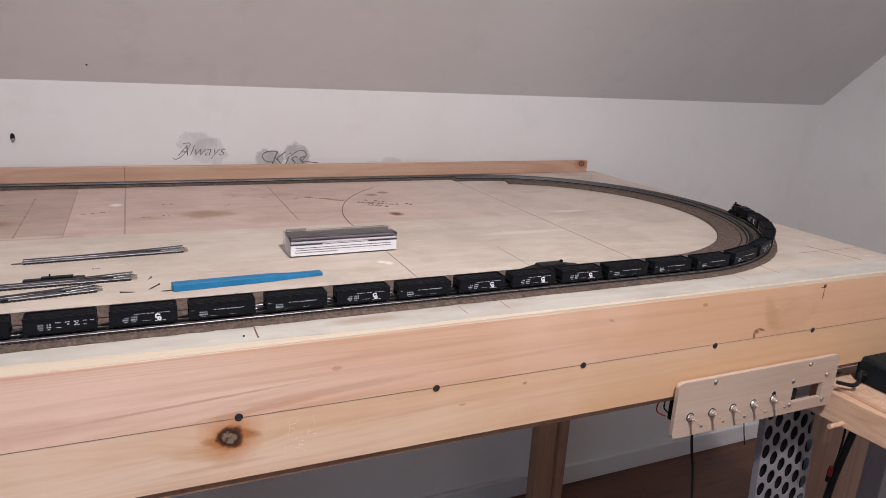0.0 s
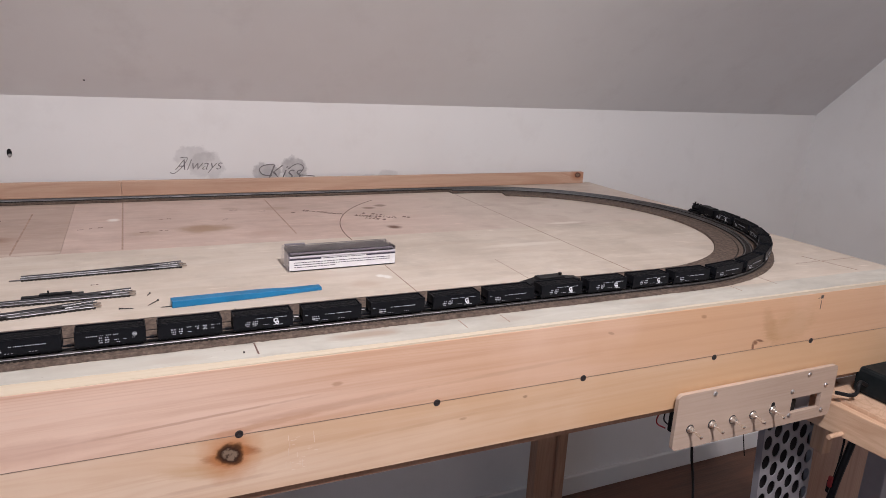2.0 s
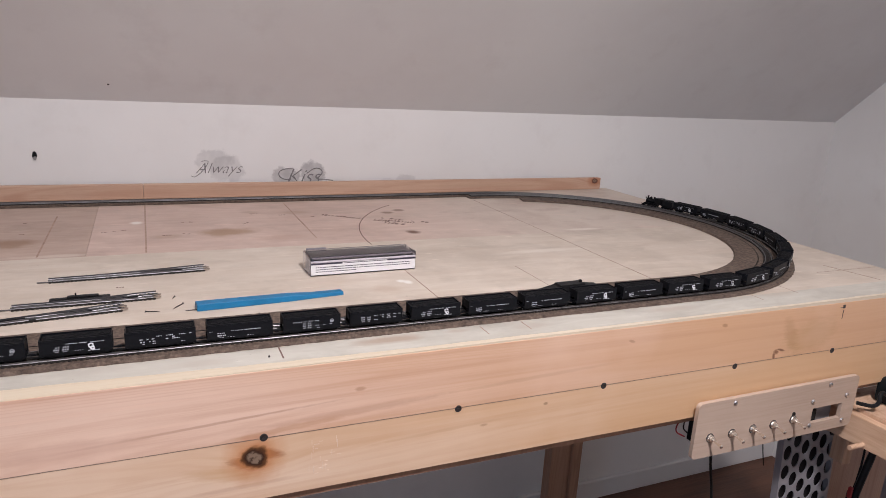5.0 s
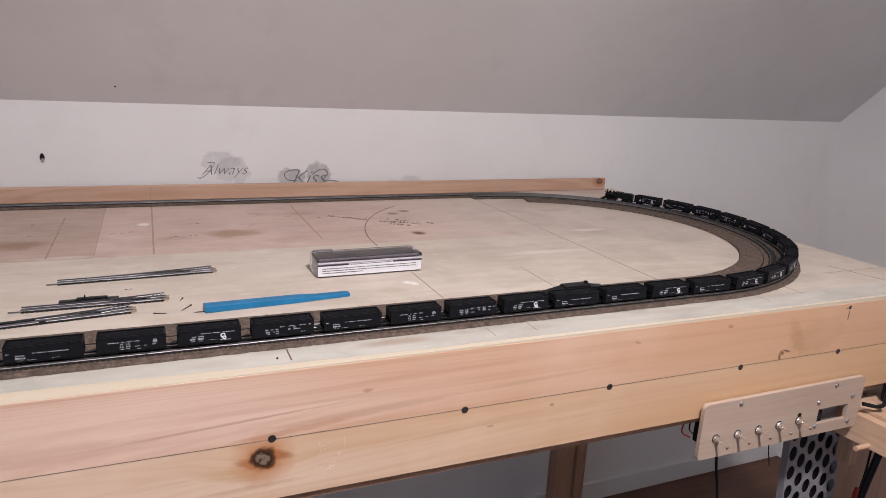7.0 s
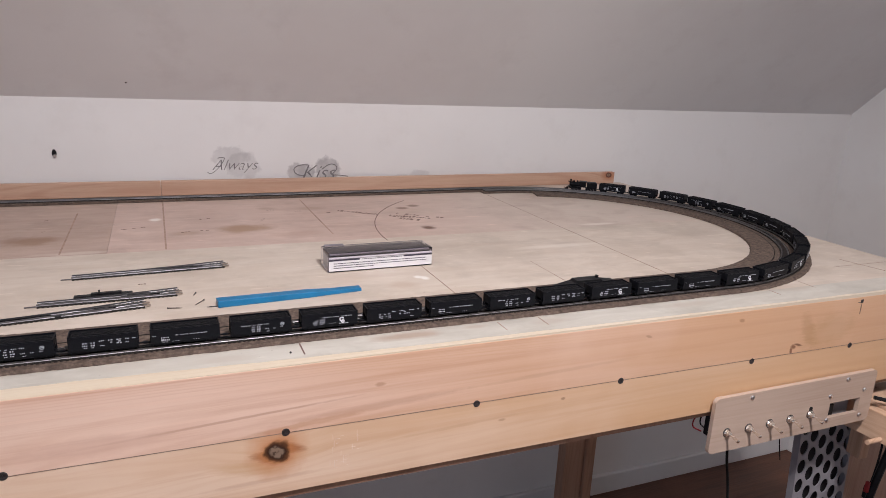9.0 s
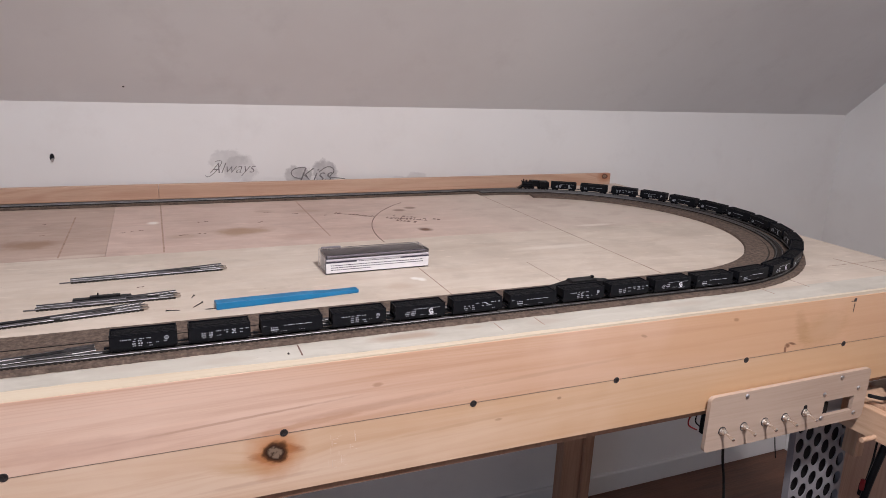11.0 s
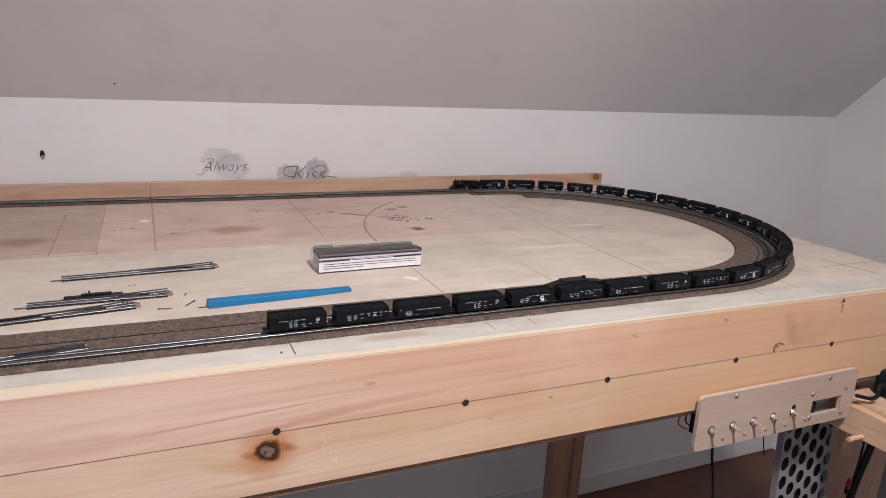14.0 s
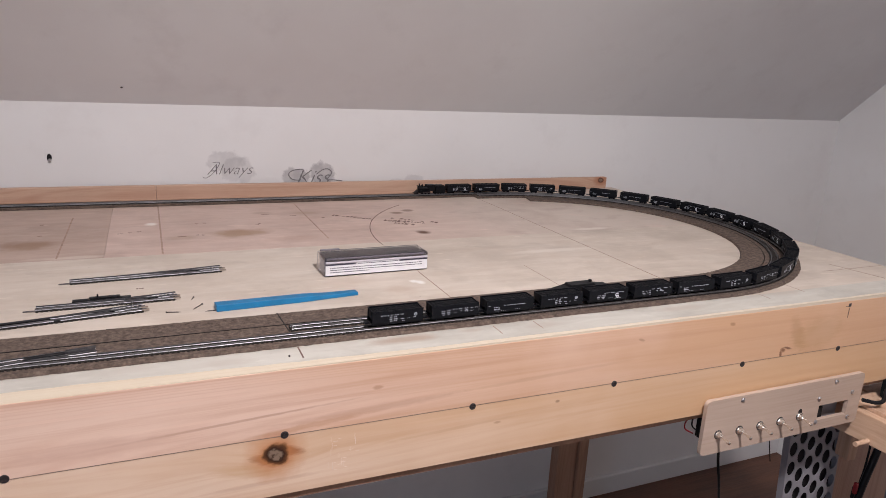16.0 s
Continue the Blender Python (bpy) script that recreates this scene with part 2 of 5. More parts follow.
# darker pine; part of the under-table shade is in its colour
M_PINE_SHADED = wood("shaded_pine", (0.45, 0.27, 0.18), (0.30, 0.16, 0.10), "z", 7, 1.0, 0.55)
M_PINEY = wood("pine_arm", (0.68, 0.48, 0.33), (0.48, 0.28, 0.17), "y", 7, 1.0, 0.55)
M_PLY_F = plywood("ply_front", (0.65, 0.575, 0.49), (0.58, 0.49, 0.40),
                  [(0.3300, 0.2285, 0.0070, 0.0080, (0.85, 0.82, 0.76), 0.9), (0.3375, 0.222, 0.0075, 0.010, (0.85, 0.82, 0.76), 0.9),
                   (0.01, 0.245, 0.006, 0.012, (0.25, 0.17, 0.10), 0.7), (0.30, 0.20, 0.03, 0.02, (0.50, 0.38, 0.29), 0.5), (0.24, 0.25, 0.05, 0.03, (0.52, 0.41, 0.32), 0.4),
                   (0.62, 0.33, 0.10, 0.012, (0.74, 0.68, 0.60), 0.6), (0.47, 0.37, 0.09, 0.012, (0.50, 0.40, 0.32), 0.35)])
M_PLY_W = plywood("primed_ply", (0.60, 0.575, 0.51), (0.50, 0.465, 0.40),
                  [(0.245, 0.036, 0.05, 0.012, (0.40, 0.30, 0.23), 0.75), (0.425, 0.031, 0.032, 0.010, (0.44, 0.37, 0.31), 0.5),
                   (0.63, 0.034, 0.05, 0.010, (0.46, 0.38, 0.31), 0.45), (0.055, 0.030, 0.035, 0.010, (0.47, 0.41, 0.35), 0.45),
                   (0.84, 0.045, 0.04, 0.012, (0.48, 0.40, 0.32), 0.4), (0.33, 0.040, 0.02, 0.006, (0.44, 0.36, 0.29), 0.6), (-0.03, 0.040, 0.03, 0.010, (0.50, 0.45, 0.39), 0.4)])
M_PLY_B = plywood("ply_back", (0.64, 0.50, 0.43), (0.56, 0.41, 0.34),
                  [(0.136, 0.553, 0.060, 0.034, (0.33, 0.20, 0.11), 0.75), (-0.002, 0.646, 0.012, 0.014, (0.85, 0.80, 0.74), 0.9),
                   (0.790, 0.456, 0.06, 0.010, (0.80, 0.74, 0.66), 0.6), (0.450, 0.496, 0.015, 0.016, (0.15, 0.075, 0.045), 1.0),
                   (0.457, 0.661, 0.015, 0.013, (0.20, 0.12, 0.08), 0.8), (0.487, 0.680, 0.016, 0.013, (0.20, 0.12, 0.08), 0.8), (0.195, 0.704, 0.022, 0.014, (0.40, 0.28, 0.2), 0.5), (0.275, 0.690, 0.035, 0.018, (0.40, 0.28, 0.2), 0.5),
                   (0.04, 0.54, 0.03, 0.02, (0.40, 0.27, 0.18), 0.4), (0.22, 0.50, 0.06, 0.02, (0.45, 0.28, 0.2), 0.35)], (0.62, 0.545, 0.465))
M_PLY_L = plywood("ply_patch", (0.52, 0.40, 0.33), (0.45, 0.325, 0.26),
                  [(-0.175, 0.535, 0.05, 0.035, (0.28, 0.16, 0.09), 0.7), (-0.11, 0.452, 0.06, 0.010, (0.70, 0.62, 0.54), 0.5)])
M_PLYEDGE = wood("ply_edge", (0.68, 0.60, 0.47), (0.60, 0.48, 0.34), "x", 5, 1.0, 0.55, (), 0.5)
M_PANEL = wood("panel_ply", (0.53, 0.410, 0.325), (0.42, 0.30, 0.225), "x", 4, 0.7, 0.6, (), 0.6)
M_LETTER = plain("grey_lettering", (0.20, 0.185, 0.185), 0.7, 0, 0.3, 200, 0)
M_PENCIL = plain("pencil", (0.36, 0.25, 0.19), 0.7, 0, 0.3, 200, 0)
M_RUB = plain("rubbed_line", (0.40, 0.275, 0.21), 0.7, 0, 0.3, 90, 0)
M_SCUFF = plain("pale_scuff", (0.84, 0.675, 0.56), 0.6, 0, 0.1, 300, 0)
M_STAMP = plain("mill_stamp", (0.17, 0.10, 0.08), 0.7, 0, 0.3, 300, 0)
M_STEEL = plain("steel", (0.55, 0.55, 0.56), 0.32, 1.0, 0.1, 300, 0)
M_RAIL = plain("nickel_rail", (0.27, 0.265, 0.27), 0.50, 1.0, 0.12, 200, 0)
M_RAIL_NEW = plain("clean_rail", (0.22, 0.215, 0.225), 0.52, 1.0, 0.12, 200, 0)
M_RAIL_TAN = plain("tan_rail_end", (0.36, 0.30, 0.25), 0.5, 0.6, 0.2, 200, 0)
M_TOGGLE = plain("bright_nickel", (0.93, 0.88, 0.81), 0.27, 1.0, 0.05, 200, 0)
M_SILVER = plain("clear_tray_plastic", (0.60, 0.57, 0.62), 0.25, 0.0, 0.05, 200, 0)
M_SCREW = plain("black_screw", (0.075, 0.066, 0.066), 0.40, 0.6, 0.3, 400, 0)
M_TIE = plain("tie_plastic", (0.030, 0.026, 0.024), 0.6, 0, 0.25, 400, 0.1)
M_CAR = plain("car_plastic", (0.0068, 0.0075, 0.0100), 0.5, 0, 0.2, 300, 0.05)
M_COAL = plain("coal_load", (0.0065, 0.0068, 0.0080), 0.75, 0, 0.4, 900, 0.8)
M_LOCO = plain("loco_paint", (0.007, 0.0075, 0.009), 0.45, 0, 0.2, 300, 0.05)
M_EMBLEM = plain("bright_white_print", (0.74, 0.76, 0.80), 0.6, 0, 0.1, 900, 0)
M_WHITE = plain("white_print", (0.46, 0.48, 0.53), 0.6, 0, 0.25, 900, 0)
M_BLUE = plain("blue_plastic", (0.008, 0.165, 0.35), 0.45, 0, 0.12, 60, 0.1)
M_FOAM = plain("dark_foam", (0.21, 0.19, 0.208), 0.45, 0, 0.2, 300, 0.2)
M_CARDW = plain("white_card", (0.80, 0.79, 0.80), 0.5, 0, 0.03, 200, 0)
M_INK = plain("ink", (0.05, 0.045, 0.07), 0.6, 0, 0.1, 200, 0)
M_RED = plain("red_plastic", (0.30, 0.02, 0.025), 0.45, 0, 0.1, 200, 0)
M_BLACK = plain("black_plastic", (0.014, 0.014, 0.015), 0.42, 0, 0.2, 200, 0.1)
M_PSU = plain("black_case", (0.010, 0.014, 0.016), 0.5, 0, 0.2, 120, 0.15)
M_PERF = plain("grey_enamel", (0.30, 0.295, 0.315), 0.45, 0.1, 0.05, 60, 0.05)
M_BOARD = wood("brown_board", (0.52, 0.34, 0.25), (0.38, 0.22, 0.16), "z", 5, 1, 0.6)
M_SHADE = plain("lamp_metal", (0.7, 0.7, 0.7), 0.4, 0, 0.02, 50, 0)

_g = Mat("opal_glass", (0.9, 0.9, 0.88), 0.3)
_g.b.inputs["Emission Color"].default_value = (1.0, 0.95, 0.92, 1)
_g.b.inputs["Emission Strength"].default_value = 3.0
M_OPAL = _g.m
_c = Mat("clear_plastic", (0.97, 0.97, 0.98), 0.06)
_ct = _c.node("ShaderNodeBsdfTransparent", {"Color": (0.93, 0.93, 0.95, 1)}).outputs[0]
_cg = _c.node("ShaderNodeBsdfGlossy", {"Color": (1, 1, 1, 1), "Roughness": 0.09}).outputs[0]
_cf = _c.node("ShaderNodeFresnel", {"IOR": 1.55}).outputs[0]
_cm = _c.nt.nodes.new("ShaderNodeMixShader")
for _s, _i in ((_cf, 0), (_ct, 1), (_cg, 2)):
    _c.nt.links.new(_s, _cm.inputs[_i])
_c.nt.links.new(_cm.outputs[0], _c.nt.nodes["Material Output"].inputs["Surface"])
M_CLEAR = _c.m
_k = Mat("cork", (0.2, 0.13, 0.09), 0.9)
_kn, _kf = _k.noise(190, 5, 0.7), _k.noise(600, 3, 0.6)
_kc = _k.ramp(_kn, [(0.30, (0.040, 0.027, 0.021)), (0.52, (0.118, 0.084, 0.064)), (0.75, (0.21, 0.158, 0.122))])
_kc = _k.mix(_kc, (0.06, 0.035, 0.025), _k.ramp(_kf, [(0.58, 0.0), (0.7, 0.6)]))
_k.color(_kc)
_k.bump(_kn, 0.6, 0.001)
M_CORK = _k.m

for _m in (M_CAR, M_COAL, M_LOCO, M_BLACK, M_TIE, M_PSU):
    _m.node_tree.nodes["Principled BSDF"].inputs["Specular IOR Level"].default_value = 0.12

# ---------------------------------------------------------------- mesh helpers


def link(name, bm, mat, parent=None, label="", smooth=False):
    me = bpy.data.meshes.new(name)
    bmesh.ops.recalc_face_normals(bm, faces=bm.faces[:])
    bm.to_mesh(me)
    bm.free()
    me.materials.append(mat)
    if smooth:
        me.polygons.foreach_set("use_smooth", [True] * len(me.polygons))
    ob = new(name, me)
    ob.parent = parent
    return tagged(ob, label)


def part(name, bm, mat, parent, label="", smooth=False):
    return link(name, bm, mat, parent, label, smooth)


def empty(name, m, label, category, group="", kind=""):
    ob = new(name)
    ob.empty_display_size = 0.02
    ob.matrix_basis = m
    return tagged(ob, label, category, group, kind)


def box(bm, x0, x1, y0, y1, z0, z1, bevel=0.0, m=None):
    r = bmesh.ops.create_cube(bm, size=1.0)
    vs = r["verts"]
    bmesh.ops.scale(bm, vec=(x1 - x0, y1 - y0, z1 - z0), verts=vs)
    bmesh.ops.translate(bm, vec=((x0 + x1) / 2, (y0 + y1) / 2, (z0 + z1) / 2), verts=vs)
    if bevel:
        es = list({e for v in vs for e in v.link_edges})
        rb = bmesh.ops.bevel(bm, geom=es, offset=bevel, segments=2, affect="EDGES", profile=0.5)
        vs = list({v for f in rb["faces"] for v in f.verts} | {v for v in vs if v.is_valid})
    if m is not None:
        bmesh.ops.transform(bm, matrix=m, verts=vs)
    return vs


def boxbm(*a, **k):
    bm = bmesh.new()
    box(bm, *a, **k)
    return bm


def cyl(bm, r, h, m, n=20, r2=None):
    """A cylinder along z from 0 to h, then moved by m."""
    vs = bmesh.ops.create_cone(bm, cap_ends=True, segments=n, radius1=r, radius2=r if r2 is None else r2, depth=h)["verts"]
    bmesh.ops.translate(bm, vec=(0, 0, h / 2), verts=vs)
    bmesh.ops.transform(bm, matrix=m, verts=vs)
    return vs


def lathe(bm, prof, m, n=20):
    """Turns a profile of (radius, height) round z."""
    rings = []
    for r, z in prof:
        rings.append([bm.verts.new(m @ Vector((r * math.cos(6.28318 * i / n), r * math.sin(6.28318 * i / n), z))) for i in range(n)])
    for a, b in zip(rings, rings[1:]):
        for i in range(n):
            bm.faces.new((a[i], a[(i + 1) % n], b[(i + 1) % n], b[i]))
    bm.faces.new(rings[0][::-1])
    bm.faces.new(rings[-1])


def sweep(bm, pts, prof, closed_ends=True):
    """Carries a profile of (side, up) along points in the plan; side is to the left of the way."""
    rings = []
    for i, p in enumerate(pts):
        a, b = Vector(pts[max(0, i - 1)]), Vector(pts[min(len(pts) - 1, i + 1)])
        d = (b - a)
        d.z = 0
        d.normalize()
        s = Vector((-d.y, d.x, 0))
        rings.append([bm.verts.new(Vector(p) + s * u + Vector((0, 0, w))) for u, w in prof])
    n = len(prof)
    for a, b in zip(rings, rings[1:]):
        for k in range(n):
            bm.faces.new((a[k], a[(k + 1) % n], b[(k + 1) % n], b[k]))
    if closed_ends:
        bm.faces.new(rings[0][::-1])
        bm.faces.new(rings[-1])


def tube(bm, pts, r, n=8):
    """A round cable through 3D points, smoothed."""
    P = [Vector(p) for p in pts]
    for _ in range(3):
        Q = [P[0]]
        for a, b in zip(P, P[1:]):
            Q += [a * 0.75 + b * 0.25, a * 0.25 + b * 0.75]
        P = Q + [P[-1]]
    rings = []
    for i, p in enumerate(P):
        d = (P[min(len(P) - 1, i + 1)] - P[max(0, i - 1)]).normalized()
        u = d.orthogonal().normalized() if i == 0 else (u - d * u.dot(d)).normalized()
        w = d.cross(u)
        rings.append([bm.verts.new(p + (u * math.cos(6.28318 * k / n) + w * math.sin(6.28318 * k / n)) * r) for k in range(n)])
    for a, b in zip(rings, rings[1:]):
        for k in range(n):
            bm.faces.new((a[k], a[(k + 1) % n], b[(k + 1) % n], b[k]))
    bm.faces.new(rings[0][::-1])
    bm.faces.new(rings[-1])


# ---------------------------------------------------------------- the room
XE, XWST, YS, ZC = 2.012, -3.6, -3.6, 2.42
ZF = 0.016          # floor level
Z_EAVE = HT + 0.190
SLOPE = math.tan(radians(43.5))


def structure(name, bm, mat, label, category):
    return tagged(link(name, bm, mat), label, category, "", "structure")


def room():
    t = 0.12
    structure("floor", boxbm(XWST - t, XE + t, YS - t, YW + t, -0.1, ZF), M_FLOOR, "dark brown wooden floor in deep shade", "floor")
    structure("wall_north", boxbm(XWST, XE, YW, YW + t, 0, Z_EAVE), M_WALL,
              "low off-white knee wall with grey scuffed patches", "wall")
    yt = YW - (ZC - Z_EAVE) / SLOPE
    bm = bmesh.new()
    v = [bm.verts.new((x, y, z)) for x in (XWST, XE) for y, z in
         ((YW, Z_EAVE), (yt, ZC), (yt, ZC + 0.15), (YW + 0.12, Z_EAVE + 0.1), (YW + 0.12, Z_EAVE))]
    bm.faces.new(v[:5])
    bm.faces.new(v[5:][::-1])
    for i in range(5):
        bm.faces.new((v[i], v[(i + 1) % 5], v[5 + (i + 1) % 5], v[5 + i]))
    structure("ceiling_slope", bm, M_CEIL, "sloping grey-white plaster ceiling under the roof", "ceiling")
    structure("ceiling", boxbm(XWST, XE, YS, yt, ZC, ZC + 0.15), M_CEIL, "flat white plaster ceiling", "ceiling")
    # gable wall with its sloped top
    bm = bmesh.new()
    prof = [(YS, 0), (YW + 0.12, 0), (YW + 0.12, Z_EAVE + 0.1), (yt, ZC + 0.15), (YS, ZC + 0.15)]
    a = [bm.verts.new((XE, y, z)) for y, z in prof]
    b = [bm.verts.new((XE + t, y, z)) for y, z in prof]
    bm.faces.new(a)
    bm.faces.new(b[::-1])
    for i in range(5):
        bm.faces.new((a[i], a[(i + 1) % 5], b[(i + 1) % 5], b[i]))
    structure("wall_east", bm, M_WALL, "off-white painted gable wall", "wall")
    structure("wall_south", boxbm(XWST, XE, YS - t, YS, 0, ZC + 0.15), M_WALL, "off-white painted wall", "wall")
    # west wall in four pieces round the assumed window
    bm = bmesh.new()
    y0, y1, z0, z1 = -2.75, -1.85, 0.85, 1.85
    box(bm, XWST - t, XWST, YS, y0, 0, ZC + 0.15)
    box(bm, XWST - t, XWST, y1, YW + 0.12, 0, ZC + 0.15)
    box(bm, XWST - t, XWST, y0, y1, 0, z0)
    box(bm, XWST - t, XWST, y0, y1, z1, ZC + 0.15)
    structure("wall_west", bm, M_WALL, "off-white painted gable wall with an assumed window opening", "wall")
    bm = bmesh.new()
    box(bm, 0, XE, YW - 0.014, YW, ZF, 0.080, 0.003)
    box(bm, XWST, -0.004, YW - 0.014, YW, ZF, 0.080, 0.003)
    structure("baseboard", bm, M_BASE, "white painted skirting board", "baseboard")


room()

# small plugged hole in the knee wall, its shaded depth drawn as a black cap
hole = empty("wall_hole", pose(-0.1766, YW, HT + 0.083), "small dark drilled hole in the painted wall", "hole")
bm = bmesh.new()
lathe(bm, [(0.0085, 0.0), (0.0078, 0.0010), (0.005, 0.0012)], pose(0, 0, 0, 90) @ Matrix.Diagonal((0.50, 0.95, 1, 1)), 16)
part("rim", bm, M_BLACK, hole)
bm = bmesh.new()
cyl(bm, 0.003, 0.004, pose(0.001, -0.0012, -0.004, 90), 10)
part("plug", bm, M_STEEL, hole, "grey plug")


def lettering(name, text, size, x, z, shear, label):
    cu = bpy.data.curves.new(name, "FONT")
    cu.body, cu.size, cu.shear, cu.extrude = text, size, shear, 0.0002
    cu.offset = -0.0005
    cu.materials.append(M_LETTER)
    ob = new(name, cu)
    ob.matrix_basis = pose(x, YW - 0.0006, z, 90, 0, 0)
    return tagged(ob, label, "wall lettering")


lettering("wall_lettering", "Always", 0.0325, 0.111, HT + 0.046, 0.42, "thin dark script word on the painted wall")
lettering("wall_lettering", "Kiss", 0.046, 0.297, HT + 0.0225, 0.42, "thin dark script word half hidden by a wooden strip")


def swash(pts, rad=0.0007):
    bm = bmesh.new()
    tube(bm, [(x, YW - 0.0006, HT + z) for x, z in pts], rad, 6)
    return bm


sw = empty("wall_flourish", pose(0, 0, 0), "thin dark curled strokes of wall lettering", "wall lettering")
part("stroke", swash([(0.1026, 0.0416), (0.1065, 0.0385), (0.1113, 0.0391), (0.125, 0.0496), (0.1403, 0.072), (0.130, 0.0728), (0.1236, 0.071)]), M_LETTER, sw)
part("stroke", swash([(0.3095, 0.0316), (0.298, 0.031), (0.2874, 0.0344), (0.2815, 0.0444), (0.2876, 0.0518), (0.302, 0.0555), (0.3158, 0.0541)], 0.0010), M_LETTER, sw)
part("stroke", swash([(0.3444, 0.0438), (0.3595, 0.055), (0.370, 0.0565), (0.3785, 0.0515), (0.3798, 0.0434), (0.3658, 0.0308), (0.382, 0.031), (0.4044, 0.0277)], 0.0010), M_LETTER, sw)

nl = empty("ceiling_nail", pose(-0.04, YW - 0.034, Z_EAVE + 0.034 * SLOPE, -46.5), "tiny dark nail head in the sloping ceiling", "nail")
bm = bmesh.new()
lathe(bm, [(0.0022, 0.0), (0.0020, -0.0008), (0.0008, -0.0012)], pose(0, 0, 0.0004), 10)
part("head", bm, M_SCREW, nl)

# unseen ceiling lamp above and behind the viewer; the fitting is made up
cl = empty("ceiling_lamp", pose(LAMP[0], LAMP[1], ZC), "assumed round opal glass ceiling lamp, out of view, switched on", "lamp")
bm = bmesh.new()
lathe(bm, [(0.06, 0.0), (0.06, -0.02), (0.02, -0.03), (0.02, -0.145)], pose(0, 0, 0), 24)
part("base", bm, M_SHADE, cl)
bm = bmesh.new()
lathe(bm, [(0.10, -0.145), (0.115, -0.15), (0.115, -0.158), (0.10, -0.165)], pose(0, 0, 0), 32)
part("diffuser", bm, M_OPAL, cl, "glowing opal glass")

# unseen window, added to account for the cool light from the left
wd = empty("window_1", pose(XWST - 0.06, -2.3, 1.35), "assumed white framed window in the unseen gable wall", "window", "", "structure")
for a in (-0.43, 0.43):
    part("frame", boxbm(-0.03, 0.03, a - 0.02, a + 0.02, -0.5, 0.5, 0.003), M_BASE, wd)
for a in (-0.48, 0.0, 0.48):
    part("frame", boxbm(-0.03, 0.03, -0.41, 0.41, a - 0.02, a + 0.02, 0.003), M_BASE, wd)

# ---------------------------------------------------------------- the table
TX0, TX1, TY1 = -1.05, 1.147, 0.872
PT = 0.012          # thickness of the ply


